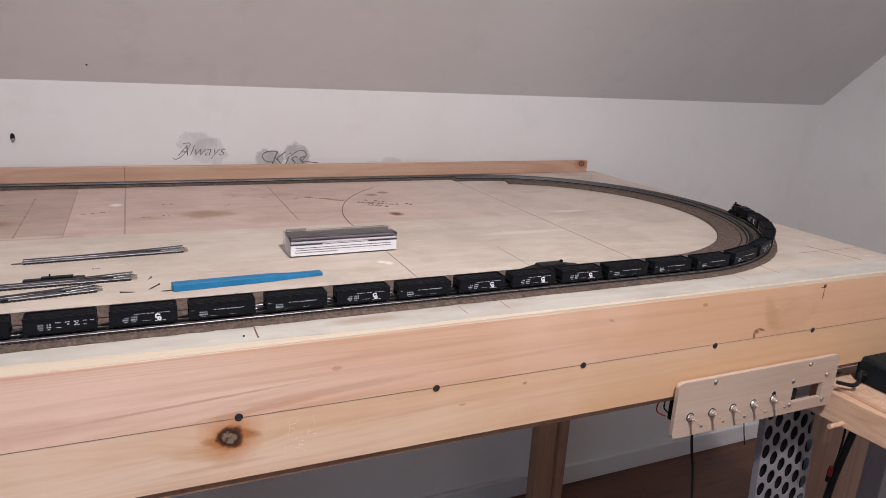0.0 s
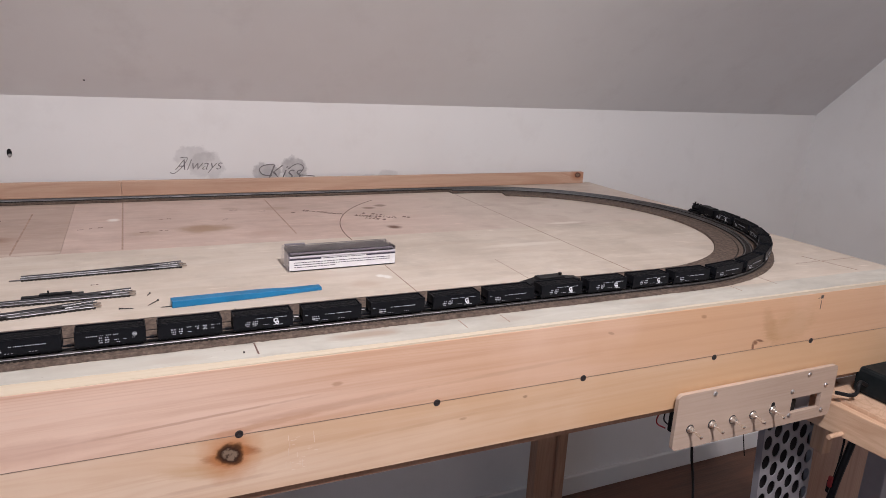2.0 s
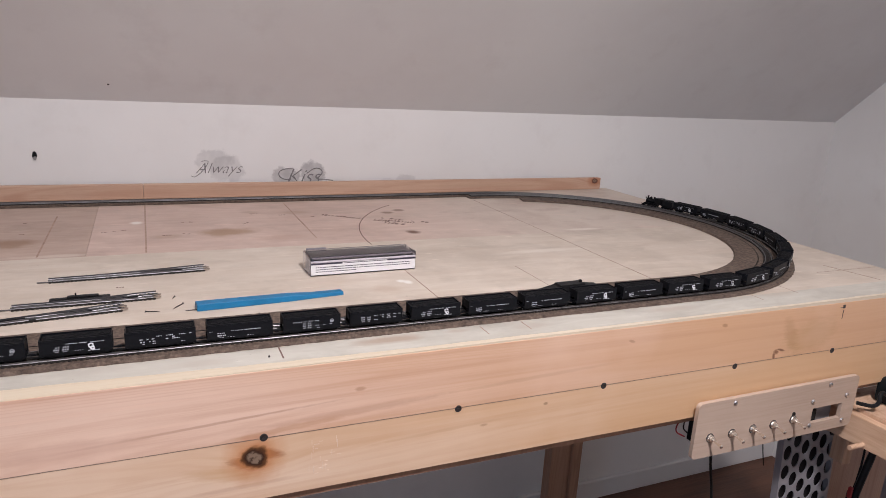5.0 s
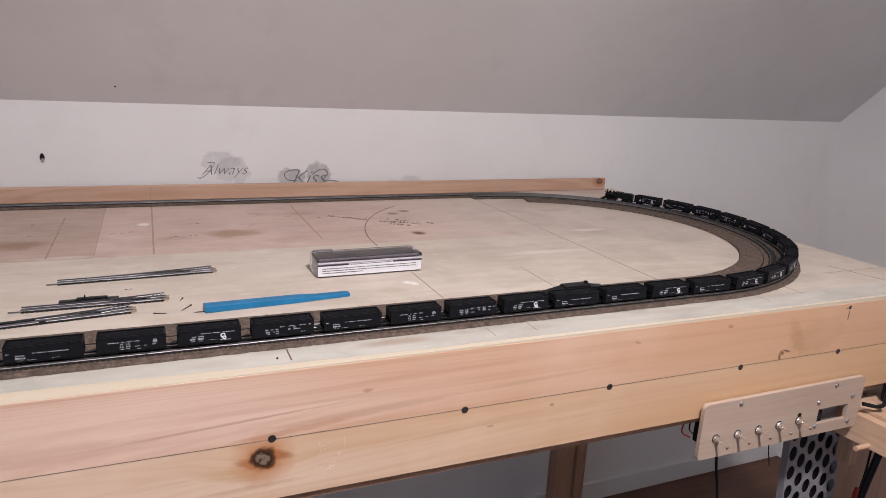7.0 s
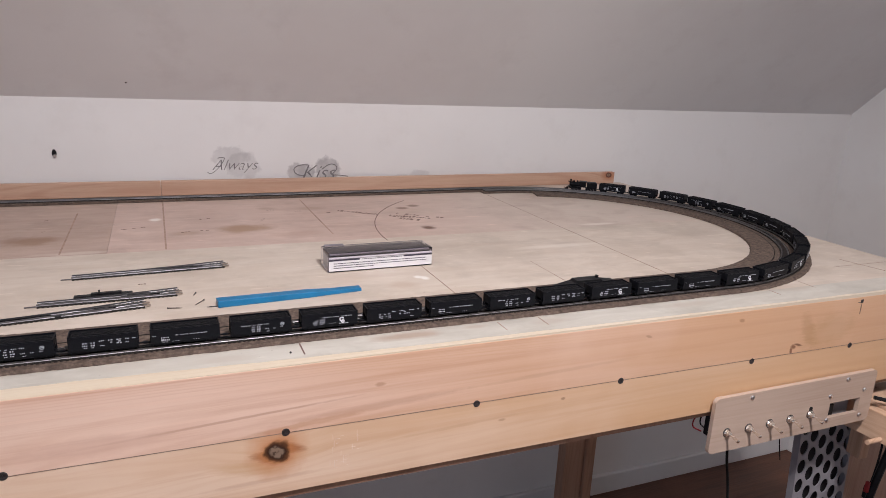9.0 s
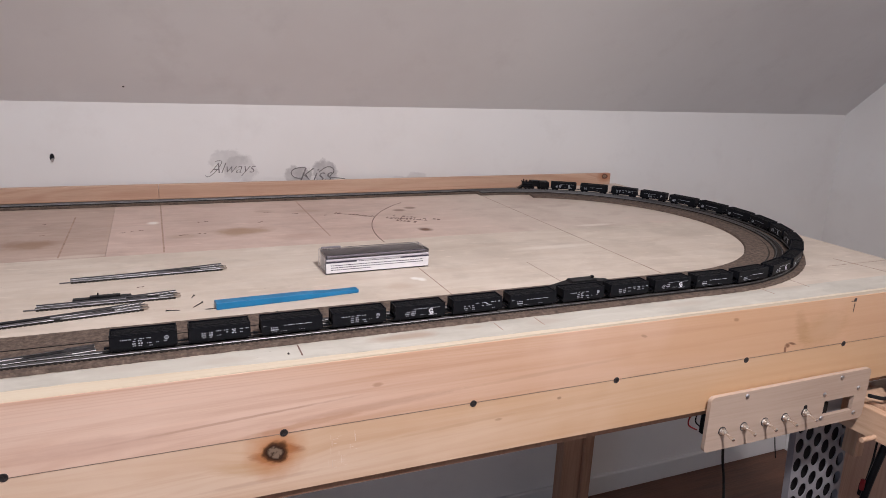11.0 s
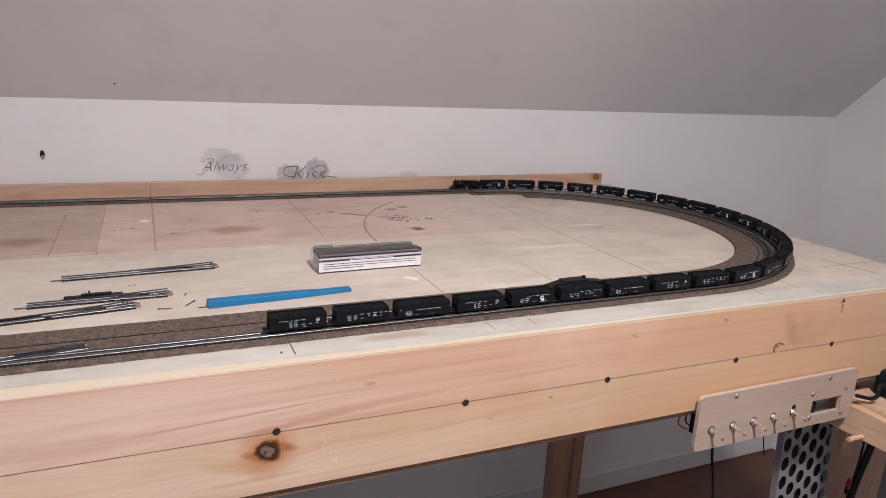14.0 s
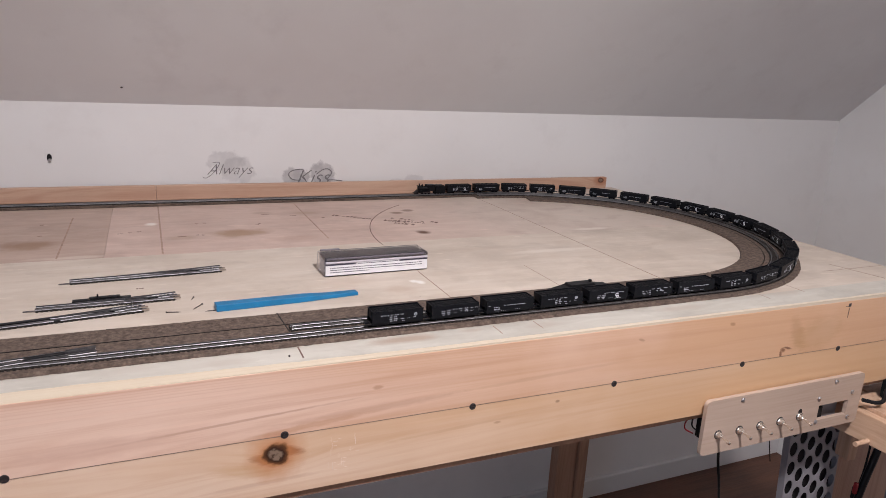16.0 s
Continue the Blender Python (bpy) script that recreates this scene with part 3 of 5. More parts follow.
def table():
    t = empty("layout_table", pose(0, 0, HT), "long plywood-topped model railway table with a pine front board", "table")

    def ply(name, x0, x1, y0, y1, mat, label):
        bm = boxbm(x0, x1, y0, y1, -PT, 0, 0.0004)
        part(name, bm, mat, t, label)

    ply("top_board", TX0, TX1, 0.0492, 0.4419, M_PLY_F, "pale plywood sheet with pencil marks")
    ply("top_board", -0.0679, TX1, 0.4421, TY1, M_PLY_B, "pinkish plywood sheet with stains")
    ply("top_board", TX0, -0.0681, 0.4421, TY1, M_PLY_L, "darker brown plywood sheet")
    # the whitish primed margin and the bare yellow edge meet in a wavering line
    rnd = random.Random(5)
    knee = ((-1.05, 0.026), (-0.083, 0.0220), (0.0, 0.0185), (0.05, 0.0165), (0.10, 0.0138), (0.25, 0.0098), (0.48, 0.0068), (0.65, 0.0058), (1.147, 0.0052))
    xs = [TX0 + (TX1 - TX0) * k / 110 for k in range(111)]

    def edge(x):
        for (xa, ya), (xb, yb) in zip(knee, knee[1:]):
            if x <= xb + 1e-6:
                return ya + (yb - ya) * (x - xa) / (xb - xa) + rnd.uniform(-0.0007, 0.0007)

    ys = [edge(x) for x in xs]

    def ribbon(near, far, z0, z1):
        bm = bmesh.new()
        rings = [[bm.verts.new(q) for q in ((x, a, z0), (x, b, z0), (x, b, z1), (x, a, z1))] for x, a, b in zip(xs, near, far)]
        for p, q in zip(rings, rings[1:]):
            for k in range(4):
                bm.faces.new((p[k], p[(k + 1) % 4], q[(k + 1) % 4], q[k]))
        bm.faces.new(rings[0][::-1])
        bm.faces.new(rings[-1])
        return bm

    part("primed_margin", ribbon([y + 0.0001 for y in ys], [0.0490] * 111, -0.0068, 0.0), M_PLY_W, t, "whitish primed margin with brown smears")
    part("edge_strip", ribbon([0.0004] * 111, ys, -0.0070, -0.0002), M_PLYEDGE, t, "pale yellow bare edge")

    def plank(y0, y1, zt, st, zb, sb):
        """A long board whose upper and lower edges run slightly out of level."""
        bm = boxbm(TX0, TX1, y0, y1, zb, zt, 0.0004)
        mid = (zt + zb) / 2
        for v in bm.verts:
            v.co.z += v.co.x * (st if v.co.z > mid else sb)
        return bm

    part("front_board", plank(0.0, 0.0056, -0.0010, -0.0042, -0.0717, -0.0050), M_FASCIA, t, "pinkish pine board with dark screws")
    part("front_board", plank(0.0002, 0.0056, -0.0720, -0.0050, -0.1386, -0.0070), M_FASCIA_LOW, t, "paler pine board with a dark knot")
    # recessed behind the front board, its shade deepened by the darker pine
    part("backing_board", plank(0.0058, 0.036, -0.0130, 0.0, -0.1492, -0.0045), M_PINE_SHADED, t)
    part("back_board", boxbm(TX0, TX1, TY1 - 0.036, TY1, -0.150, -0.0125, 0.002), M_PINE, t)
    for x in (TX0 + 0.02, -0.13, 0.35, TX1 - 0.037):
        part("joist", boxbm(x - 0.018, x + 0.018, 0.037, TY1 - 0.037, -0.10, -0.0125, 0.002), M_PINEY, t)
    # scribed line along the front board
    part("scribed_line", plank(-0.00015, 0.001, -0.07172, -0.0050, -0.07198, -0.0050), M_PENCIL, t, "thin dark line")
    for x, z in ((-0.1300, -0.0700), (0.1086, -0.0715), (0.317, -0.0743), (0.5104, -0.075), (0.723, -0.0775), (0.9108, -0.0775)):
        bm = bmesh.new()
        m = pose(x, 0.0, z, 90) @ Matrix.Rotation(x * 9, 4, "Z")
        lathe(bm, [(0.0040, -0.002), (0.0040, 0.0004), (0.0032, 0.0006), (0.0012, 0.0002)], m, 16)
        box(bm, -0.0018, 0.0018, -0.0004, 0.0004, 0.0002, 0.0009, 0, m)
        part("screw", bm, M_SCREW, t, "dark countersunk screw")
    # pencil ticks and chalky scuffs on the front board
    for x0, x1, z0, z1 in ((0.909, 0.916, -0.0128, -0.0120), (0.9145, 0.9195, -0.0135, -0.0085), (0.9165, 0.9175, -0.030, -0.016)):
        part("pencil_tick", boxbm(x0, x1, -0.0003, 0.0005, z0, z1), M_SCREW, t)
    rnd = random.Random(21)
    bm = bmesh.new()
    for k in range(22):
        x, z = rnd.uniform(0.152, 0.182), rnd.uniform(-0.122, -0.086)
        if k % 2:
            box(bm, x, x + rnd.uniform(0.002, 0.006), -0.00005, 0.0004, z, z + 0.0003)
        else:
            box(bm, x, x + 0.0004, -0.00005, 0.0004, z, z + rnd.uniform(0.003, 0.009))
    tagged(part("scuff", bm, M_SCUFF, t, "faint pale scratches"), kind="stuff")
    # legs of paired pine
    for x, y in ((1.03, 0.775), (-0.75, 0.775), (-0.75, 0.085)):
        part("leg", boxbm(x - 0.046, x + 0.016, y - 0.018, y + 0.018, ZF - HT, -0.101, 0.003), M_PINE_SHADED, t)
        part("leg", boxbm(x + 0.0175, x + 0.0475, y - 0.026, y + 0.026, ZF - HT, -0.101, 0.003), M_PINE_SHADED, t)
    # pencil lines and marks on the ply
    for x, y0, y1, w in ((0.0112, 0.446, 0.80, 0.0026), (0.353, 0.15, 0.275, 0.0013), (0.273, 0.486, 0.787, 0.0022), (0.698, 0.15, 0.765, 0.0014),
                         (-0.129, 0.45, 0.72, 0.0024), (0.5255, 0.16, 0.26, 0.0008), (0.132, 0.020, 0.048, 0.0016), (0.36, 0.021, 0.045, 0.0010),
                         (0.415, 0.022, 0.046, 0.0010), (0.79, 0.03, 0.055, 0.001), (0.87, 0.04, 0.10, 0.0008)):
        part("pencil_line", boxbm(x - w / 2, x + w / 2, y0, y1, 0.0, 0.00025), M_RUB if w > 0.002 else M_STAMP if w > 0.0015 else M_PENCIL, t)
    part("pencil_line", boxbm(1.0, TX1 - 0.005, 0.112, 0.1128, 0.0, 0.00025), M_PENCIL, t)
    part("pencil_line", boxbm(-0.0010, 0.0010, -0.045, 0.045, 0.0, 0.00025, 0, pose(1.062, 0.10, 0, 0, 0, 12)), M_PENCIL, t)
    bm = bmesh.new()
    arc = [(0.7326 + 0.383 * math.cos(radians(a)), 0.4395 + 0.383 * math.sin(radians(a)), 0.0) for a in range(130, 184, 2)]
    sweep(bm, arc, [(-0.0008, 0.0), (0.0008, 0.0), (0.0008, 0.0003), (-0.0008, 0.0003)])
    part("pencil_arc", bm, M_STAMP, t)
    # unreadable mill stamp: short bars in rows
    rnd = random.Random(4)
    bm = bmesh.new()
    m = pose(0.325, 0.662, 0, 0, 0, -35)
    for y, x0, x1, tall in ((-0.006, 0.0, 0.150, 0.012), (0.018, 0.112, 0.207, 0.011), (0.002, 0.116, 0.190, 0.011), (-0.020, 0.130, 0.173, 0.012)):
        x = x0
        while x < x1:
            w = rnd.uniform(0.002, 0.006)
            if rnd.random() < 0.85:
                h = rnd.uniform(0.3, 1.0) * tall
                box(bm, x, x + w, y + rnd.uniform(0, 0.3) * tall, y + h, 0.0, 0.0003, 0, m)
                if rnd.random() < 0.5:
                    box(bm, x, x + 0.0012, y, y + tall, 0.0, 0.0003, 0, m)
            x += w + rnd.uniform(0.0015, 0.004)
    part("mill_stamp", bm, M_STAMP, t, "smudged unreadable reddish stamp")
    bm = bmesh.new()
    for x, y, w in ((-0.054, 0.582, 0.010), (-0.038, 0.587, 0.005), (-0.025, 0.592, 0.007), (0.036, 0.545, 0.015), (0.069, 0.634, 0.005), (0.082, 0.636, 0.006),
                    (0.065, 0.551, 0.005), (0.0745, 0.549, 0.004), (0.192, 0.689, 0.016), (0.170, 0.607, 0.006), (0.1765, 0.614, 0.004), (0.2435, 0.670, 0.012),
                    (0.299, 0.6455, 0.007), (-0.169, 0.590, 0.008), (-0.174, 0.669, 0.005), (-0.024, 0.285, 0.009)):
        q = pose(x, y, 0, 0, 0, rnd.uniform(-12, 12))
        tall = 0.004 if w < 0.0075 else 0.0022
        for k in range(3):
            u = w * k / 3
            box(bm, u, u + w / 3 * rnd.uniform(0.5, 1.0), rnd.uniform(-0.5, 0.2) * tall, rnd.uniform(0.4, 1.0) * tall, 0.0, 0.0003, 0, q)
    tagged(part("smudge", bm, M_STAMP, t, "small dark dashes and specks"), kind="stuff")
    # strip of pine along the back edge, in two lengths
    for x0, x1 in ((TX0, 0.0098), (0.0102, 1.117)):
        s = tagged(link("trim_strip", boxbm(x0, x1, 0.858, 0.8715, 0, 0.0295, 0.0012), M_TRIM), "narrow reddish pine strip on the back edge of the table", "wooden strip")
        s.matrix_basis = pose(0, 0, HT + 0.0004)
    return t


table()

# ---------------------------------------------------------------- the track
YF, RR, CX = 0.0655, 0.3739, 0.7326
ARC = math.pi * RR
Z_CORK = 0.004
Z_TIE = 0.0058
Z_RAIL = 0.0078


def along(s, off=0.0, z=0.0):
    """A point of the line s metres past the start of the bend, off metres towards the inside."""
    if s < 0:
        return (CX + s, YF + off, z)
    if s > ARC:
        return (CX - (s - ARC), YF + 2 * RR - off, z)
    a = s / RR
    return (CX + (RR - off) * math.sin(a), YF + RR - (RR - off) * math.cos(a), z)


def stretch(s0, s1, off=0.0, z=0.0, step=0.02):
    marks = [s0] + [k * step for k in range(math.ceil(s0 / step), math.floor(s1 / step) + 1) if s0 < k * step < s1] + [s1]
    return [along(s, off, z) for s in marks]


S0, S1 = -1.72, ARC + 1.72


def roadbed():
    c = empty("cork_roadbed", pose(0, 0, HT), "brown granular cork roadbed glued along the track", "roadbed")
    rnd = random.Random(11)
    for o0, o1, a, b in ((-0.0165, 0.0165, S0, S1), (0.0163, 0.0392, S0, ARC + 0.037), (0.0404, 0.0775, S0, ARC - 0.096)):
        bm = bmesh.new()
        n = int((b - a) / 0.004)
        rings = []
        for k in range(n + 1):
            s = a + (b - a) * k / n
            j0 = rnd.uniform(-0.0007, 0.0007) if o0 < 0 else 0.0
            j1 = rnd.uniform(-0.0007, 0.0007) if o1 > 0.07 else 0.0
            lo = 0.0014 if o0 < 0 else 0.0
            hi = 0.0014 if o1 > 0.07 else (0.0005 if o1 > 0.03 else 0.0)
            z = Z_CORK - (0.0002 if 0 < o0 < 0.02 else 0.0) + rnd.uniform(-0.0001, 0.0001)
            rings.append([bm.verts.new(along(s, o, w)) for o, w in ((o0 + j0, 0.0004), (o1 + j1, 0.0004), (o1 + j1 * 0.6 - hi, z), (o0 + j0 * 0.6 + lo, z))])
        for p, q in zip(rings, rings[1:]):
            for k in range(4):
                bm.faces.new((p[k], p[(k + 1) % 4], q[(k + 1) % 4], q[k]))
        bm.faces.new(rings[0][::-1])
        bm.faces.new(rings[-1])
        part("cork_strip", bm, M_CORK, c)
    bm = bmesh.new()
    sweep(bm, stretch(S0, ARC - 0.10, 0.0, 0.0006), [(0.0394, 0), (0.0402, 0), (0.0402, 0.0037), (0.0394, 0.0037)])
    part("joint", bm, M_TIE, c, "dark joint between the cork strips")
    part("joint", boxbm(-0.0007, 0.0007, 0.0170, 0.0770, 0.0005, 0.0043, 0, pose(0.1310, YF, 0, 0, 0, 3)), M_TIE, c, "dark cut across the cork strips")
    return c


def webs(pts, z, parent):
    """The thin moulded webs that hold the ties together under each rail."""
    for o in (-0.0047, 0.0047):
        bm = bmesh.new()
        sweep(bm, [(p[0], p[1], z) for p in pts], [(o - 0.0013, 0), (o + 0.0013, 0), (o + 0.0011, 0.0013), (o - 0.0011, 0.0013)])
        part("web", bm, M_TIE, parent)


def rail_profile(o):
    return [(o - 0.0008, 0), (o + 0.0008, 0), (o + 0.0004, 0.0006), (o + 0.00045, 0.0020), (o - 0.00045, 0.0020), (o - 0.0004, 0.0006)]


def ties_mesh(name, poses, parent, label=""):
    verts, faces = [], []
    for m, h in poses:
        b = len(verts)
        for x, y, z in ((-.0014, -h, 0), (.0014, -h, 0), (.0014, h, 0), (-.0014, h, 0), (-.0012, -h, .0017), (.0012, -h, .0017), (.0012, h, .0017), (-.0012, h, .0017)):
            verts.append(m @ Vector((x, y, z)))
        faces += [tuple(b + i for i in f) for f in ((0, 3, 2, 1), (4, 5, 6, 7), (0, 1, 5, 4), (1, 2, 6, 5), (2, 3, 7, 6), (3, 0, 4, 7))]
    me = bpy.data.meshes.new(name)
    me.from_pydata(verts, [], faces)
    me.materials.append(M_TIE)
    ob = new(name, me)
    ob.parent = parent
    return tagged(ob, label, "", "", "stuff")


def heading(s):
    a, b = along(s - 0.001), along(s + 0.001)
    return math.degrees(math.atan2(b[1] - a[1], b[0] - a[0]))


def track():
    t = empty("model_track", pose(0, 0, HT), "black-tied small-gauge model railway track with nickel rails", "track")
    n = int((S1 - S0) / 0.0048)
    ties_mesh("tie_strip", [(pose(*along(S0 + 0.0048 * k, 0, Z_CORK + 0.0002), 0, 0, heading(S0 + 0.0048 * k)), 0.0076) for k in range(n)], t)
    for o in (-0.0047, 0.0047):
        bm = bmesh.new()
        sweep(bm, stretch(S0, S1, 0, Z_TIE), rail_profile(o))
        part("rail", bm, M_RAIL, t)
    webs(stretch(S0, S1), Z_CORK + 0.0002, t)
    return t


def siding(name, x0, x1, f, label):
    """A short length of diverging rails beside the front line; f gives the distance inside the line."""
    t = empty(name, pose(0, 0, HT), label, "track")
    n = max(4, int((x1 - x0) / 0.01))
    xs = [x0 + (x1 - x0) * k / n for k in range(n + 1)]
    for o in (-0.0047, 0.0047):
        bm = bmesh.new()
        sweep(bm, [(x, YF + f(x), Z_TIE) for x in xs], rail_profile(o))
        part("rail", bm, M_RAIL, t)
    k = int((x1 - x0) / 0.0048)
    ties_mesh("tie_strip", [(pose(x0 + 0.0048 * i, YF + f(x0 + 0.0048 * i) + 0.004, Z_CORK + 0.0003), 0.0060) for i in range(k) if f(x0 + 0.0048 * i) > 0.008], t)
    part("frog", boxbm(-0.017, 0.017, -0.0032, 0.0032, Z_TIE, Z_TIE + 0.0019, 0.0004, pose(-0.101, YF + f(-0.101) + 0.0008, 0, 0, 0, 8)), M_BLACK, t, "black plastic frog")
    for o in (0.0016, 0.0068):
        part("guard_rail", boxbm(-0.013, 0.013, -0.0005, 0.0005, Z_TIE, Z_TIE + 0.0021, 0, pose(-0.072, YF + f(-0.072) + o, 0, 0, 0, 8)), M_RAIL_NEW, t)


roadbed()
track()


def inner_track(off, s0, s1):
    t = empty("inner_track", pose(0, 0, HT), "black-tied second model track laid inside the first", "track")
    ties_mesh("tie_strip", [(pose(*along(s0 + 0.0048 * k, off, Z_CORK + 0.0002), 0, 0, heading(s0 + 0.0048 * k)), 0.0074) for k in range(int((s1 - s0) / 0.0048))], t)
    for o in (-0.0047, 0.0047):
        bm = bmesh.new()
        sweep(bm, stretch(s0, s1, off, Z_TIE), rail_profile(o))
        part("rail", bm, M_RAIL, t)
    webs(stretch(s0, s1, off), Z_CORK + 0.0002, t)


inner_track(0.0240, 0.133 - CX, ARC + 0.030)
siding("diverging_track", -0.20, -0.058, lambda x: 0.0175 * max(0.0, (x + 0.20) / 0.142) ** 1.2, "short diverging leg of a model turnout beside the line")


def turnout(x0, y0, x1, y1, hand, motor, label, cover=()):
    """A loose turnout lying on the table: tie strip, four rails, frog, guard rails and an end wire."""
    L = math.hypot(x1 - x0, y1 - y0)
    t = empty("loose_turnout", pose(x0, y0, HT + 0.0003, 0, 0, math.degrees(math.atan2(y1 - y0, x1 - x0))), label, "model turnout", "loose turnouts on the table")
    div = lambda u: hand * 0.011 * max(0.0, (u - 0.25 * L) / (0.75 * L)) ** 1.6
    ties_mesh("tie_strip", [(pose(0.0048 * k + 0.002, div(0.0048 * k) * 0.5, 0), 0.0078 + abs(div(0.0048 * k)) * 0.5) for k in range(int(L / 0.0048))], t)
    us = [L * k / 24 for k in range(25)]
    part("web", boxbm(0.002, L - 0.002, -0.0066, 0.0066, 0.0, 0.0010), M_TIE, t)
    for o in (-0.0047, 0.0047):
        bm = bmesh.new()
        sweep(bm, [(u, 0, 0.0017) for u in us], rail_profile(o))
        part("rail", bm, M_RAIL_NEW, t)
        bm = bmesh.new()
        sweep(bm, [(u, div(u), 0.0018) for u in us[7:]], rail_profile(o))
        part("rail", bm, M_RAIL_NEW, t, "curved diverging rail")
    part("frog", boxbm(L * 0.66, L * 0.80, hand * 0.003 - 0.0025, hand * 0.003 + 0.0025, 0.0017, 0.0035, 0.0004), M_BLACK, t, "black plastic frog")
    for v in (-0.0028, 0.0028 + hand * 0.004):
        part("guard_rail", boxbm(L * 0.62, L * 0.78, v - 0.0004, v + 0.0004, 0.0017, 0.0037), M_RAIL_NEW, t)
    for o in (-0.0047, 0.0047):
        part("rail_joiner", boxbm(L - 0.004, L + 0.004, o - 0.0009, o + 0.0009, 0.0015, 0.0030), M_RAIL_TAN, t)
    part("end_rail", boxbm(-0.012, 0.004, -0.0052, -0.0042, 0.0005, 0.0018), M_RAIL_NEW, t, "loose end of rail")
    for u0, u1, v0, v1 in cover:
        part("point_cover", boxbm(L * u0, L * u1, v0, v1, 0.0017, 0.0034, 0.0005), M_BLACK, t, "flat black cover between the rails")
    if motor:
        part("point_motor", boxbm(L * 0.24, L * 0.66, 0.0095, 0.0175, 0.0, 0.0038, 0.0008), M_BLACK, t, "black switch motor casing")
        part("point_motor", boxbm(L * 0.36, L * 0.58, 0.0105, 0.0165, 0.0038, 0.0060, 0.0008), M_BLACK, t, "raised black lid")
        bm = bmesh.new()
        cyl(bm, 0.0009, 0.003, pose(L * 0.42, 0.014, 0.006), 8)
        part("lever", bm, M_BLACK, t)


turnout(-0.102, 0.328, 0.086, 0.340, 1, False, "loose silver-railed model turnout lying on the plywood", ((0.69, 0.84, 0.0015, 0.0048),))
turnout(-0.128, 0.232, 0.022, 0.236, 1, True, "loose dark model turnout with a black switch motor", ((0.62, 0.86, 0.001, 0.0055),))
turnout(-0.172, 0.182, -0.014, 0.203, 1, False, "loose model turnout beside the cork roadbed", ((0.02, 0.40, 0.001, 0.0060), (0.42, 0.46, -0.0078, -0.0050)))

# small black object behind the train
bt = empty("black_clip", pose(0.526, 0.1180, HT + Z_CORK), "small black plastic clip lying behind the track", "plastic clip")
bm = bmesh.new()
top = [(-0.044, 0.0050), (-0.016, 0.0095), (-0.0155, 0.0128), (0.0225, 0.0132), (0.0230, 0.0098), (0.048, 0.0080)]
ring = [[bm.verts.new((x, y, z)) for x, z in [(-0.046, 0.0)] + top + [(0.050, 0.0)]] for y in (-0.008, 0.008)]
bm.faces.new(ring[0])
bm.faces.new(ring[1][::-1])
for k in range(8):
    q = (k + 1) % 8
    bm.faces.new((ring[0][k], ring[0][q], ring[1][q], ring[1][k]))
bmesh.ops.bevel(bm, geom=bm.edges[:], offset=0.0008, segments=1, affect="EDGES")
part("wedge", bm, M_BLACK, bt)
part("stud", boxbm(0.0180, 0.0215, -0.002, 0.002, 0.0130, 0.0165, 0.0005), M_BLACK, bt)

# ---------------------------------------------------------------- loose things on the table


def small_screw(x, y, turn, length):
    s = empty("loose_screw", pose(x, y, HT + 0.0011, 0, 90, turn), "tiny dark screw lying on the plywood", "screw", "loose track screws")
    bm = bmesh.new()
    lathe(bm, [(0.0011, 0.0), (0.0011, 0.0006), (0.0006, 0.0010)], pose(0, 0, 0), 10)
    part("head", bm, M_SCREW, s)
    bm = bmesh.new()
    lathe(bm, [(0.0006, 0.0010), (0.0005, length * 0.8), (0.0001, length)], pose(0, 0, 0), 8)
    part("shank", bm, M_SCREW, s)


for a in ((0.008, 0.187, -12, 0.016), (0.049, 0.205, 235, 0.020), (0.041, 0.233, 250, 0.010), (0.064, 0.1795, 182, 0.014), (-0.052, 0.1475, 30, 0.004), (0.119, 0.026, 80, 0.003)):
    small_screw(*a)

bs = empty("blue_strip", pose(0.150, 0.1885, HT + 0.0002, 0, 0, 4.5), "bright blue tapered plastic strip lying on the plywood", "plastic strip")
bm = bmesh.new()
prof = [(-0.088, -0.0075, 0.0090, 0.0078), (0.020, -0.0080, 0.0085, 0.0065), (0.050, -0.0060, 0.0085, 0.0045), (0.089, -0.0050, 0.0080, 0.0042)]
rings = [[bm.verts.new(p) for p in ((x, a, 0), (x, b, 0), (x, b - 0.001, h), (x, a + 0.001, h))] for x, a, b, h in prof]
for a, b in zip(rings, rings[1:]):
    for i in range(4):
        bm.faces.new((a[i], a[(i + 1) % 4], b[(i + 1) % 4], b[i]))
bm.faces.new(rings[0][::-1])
bm.faces.new(rings[-1])
bmesh.ops.bevel(bm, geom=bm.edges[:], offset=0.0005, segments=1, affect="EDGES")
part("strip", bm, M_BLUE, bs)


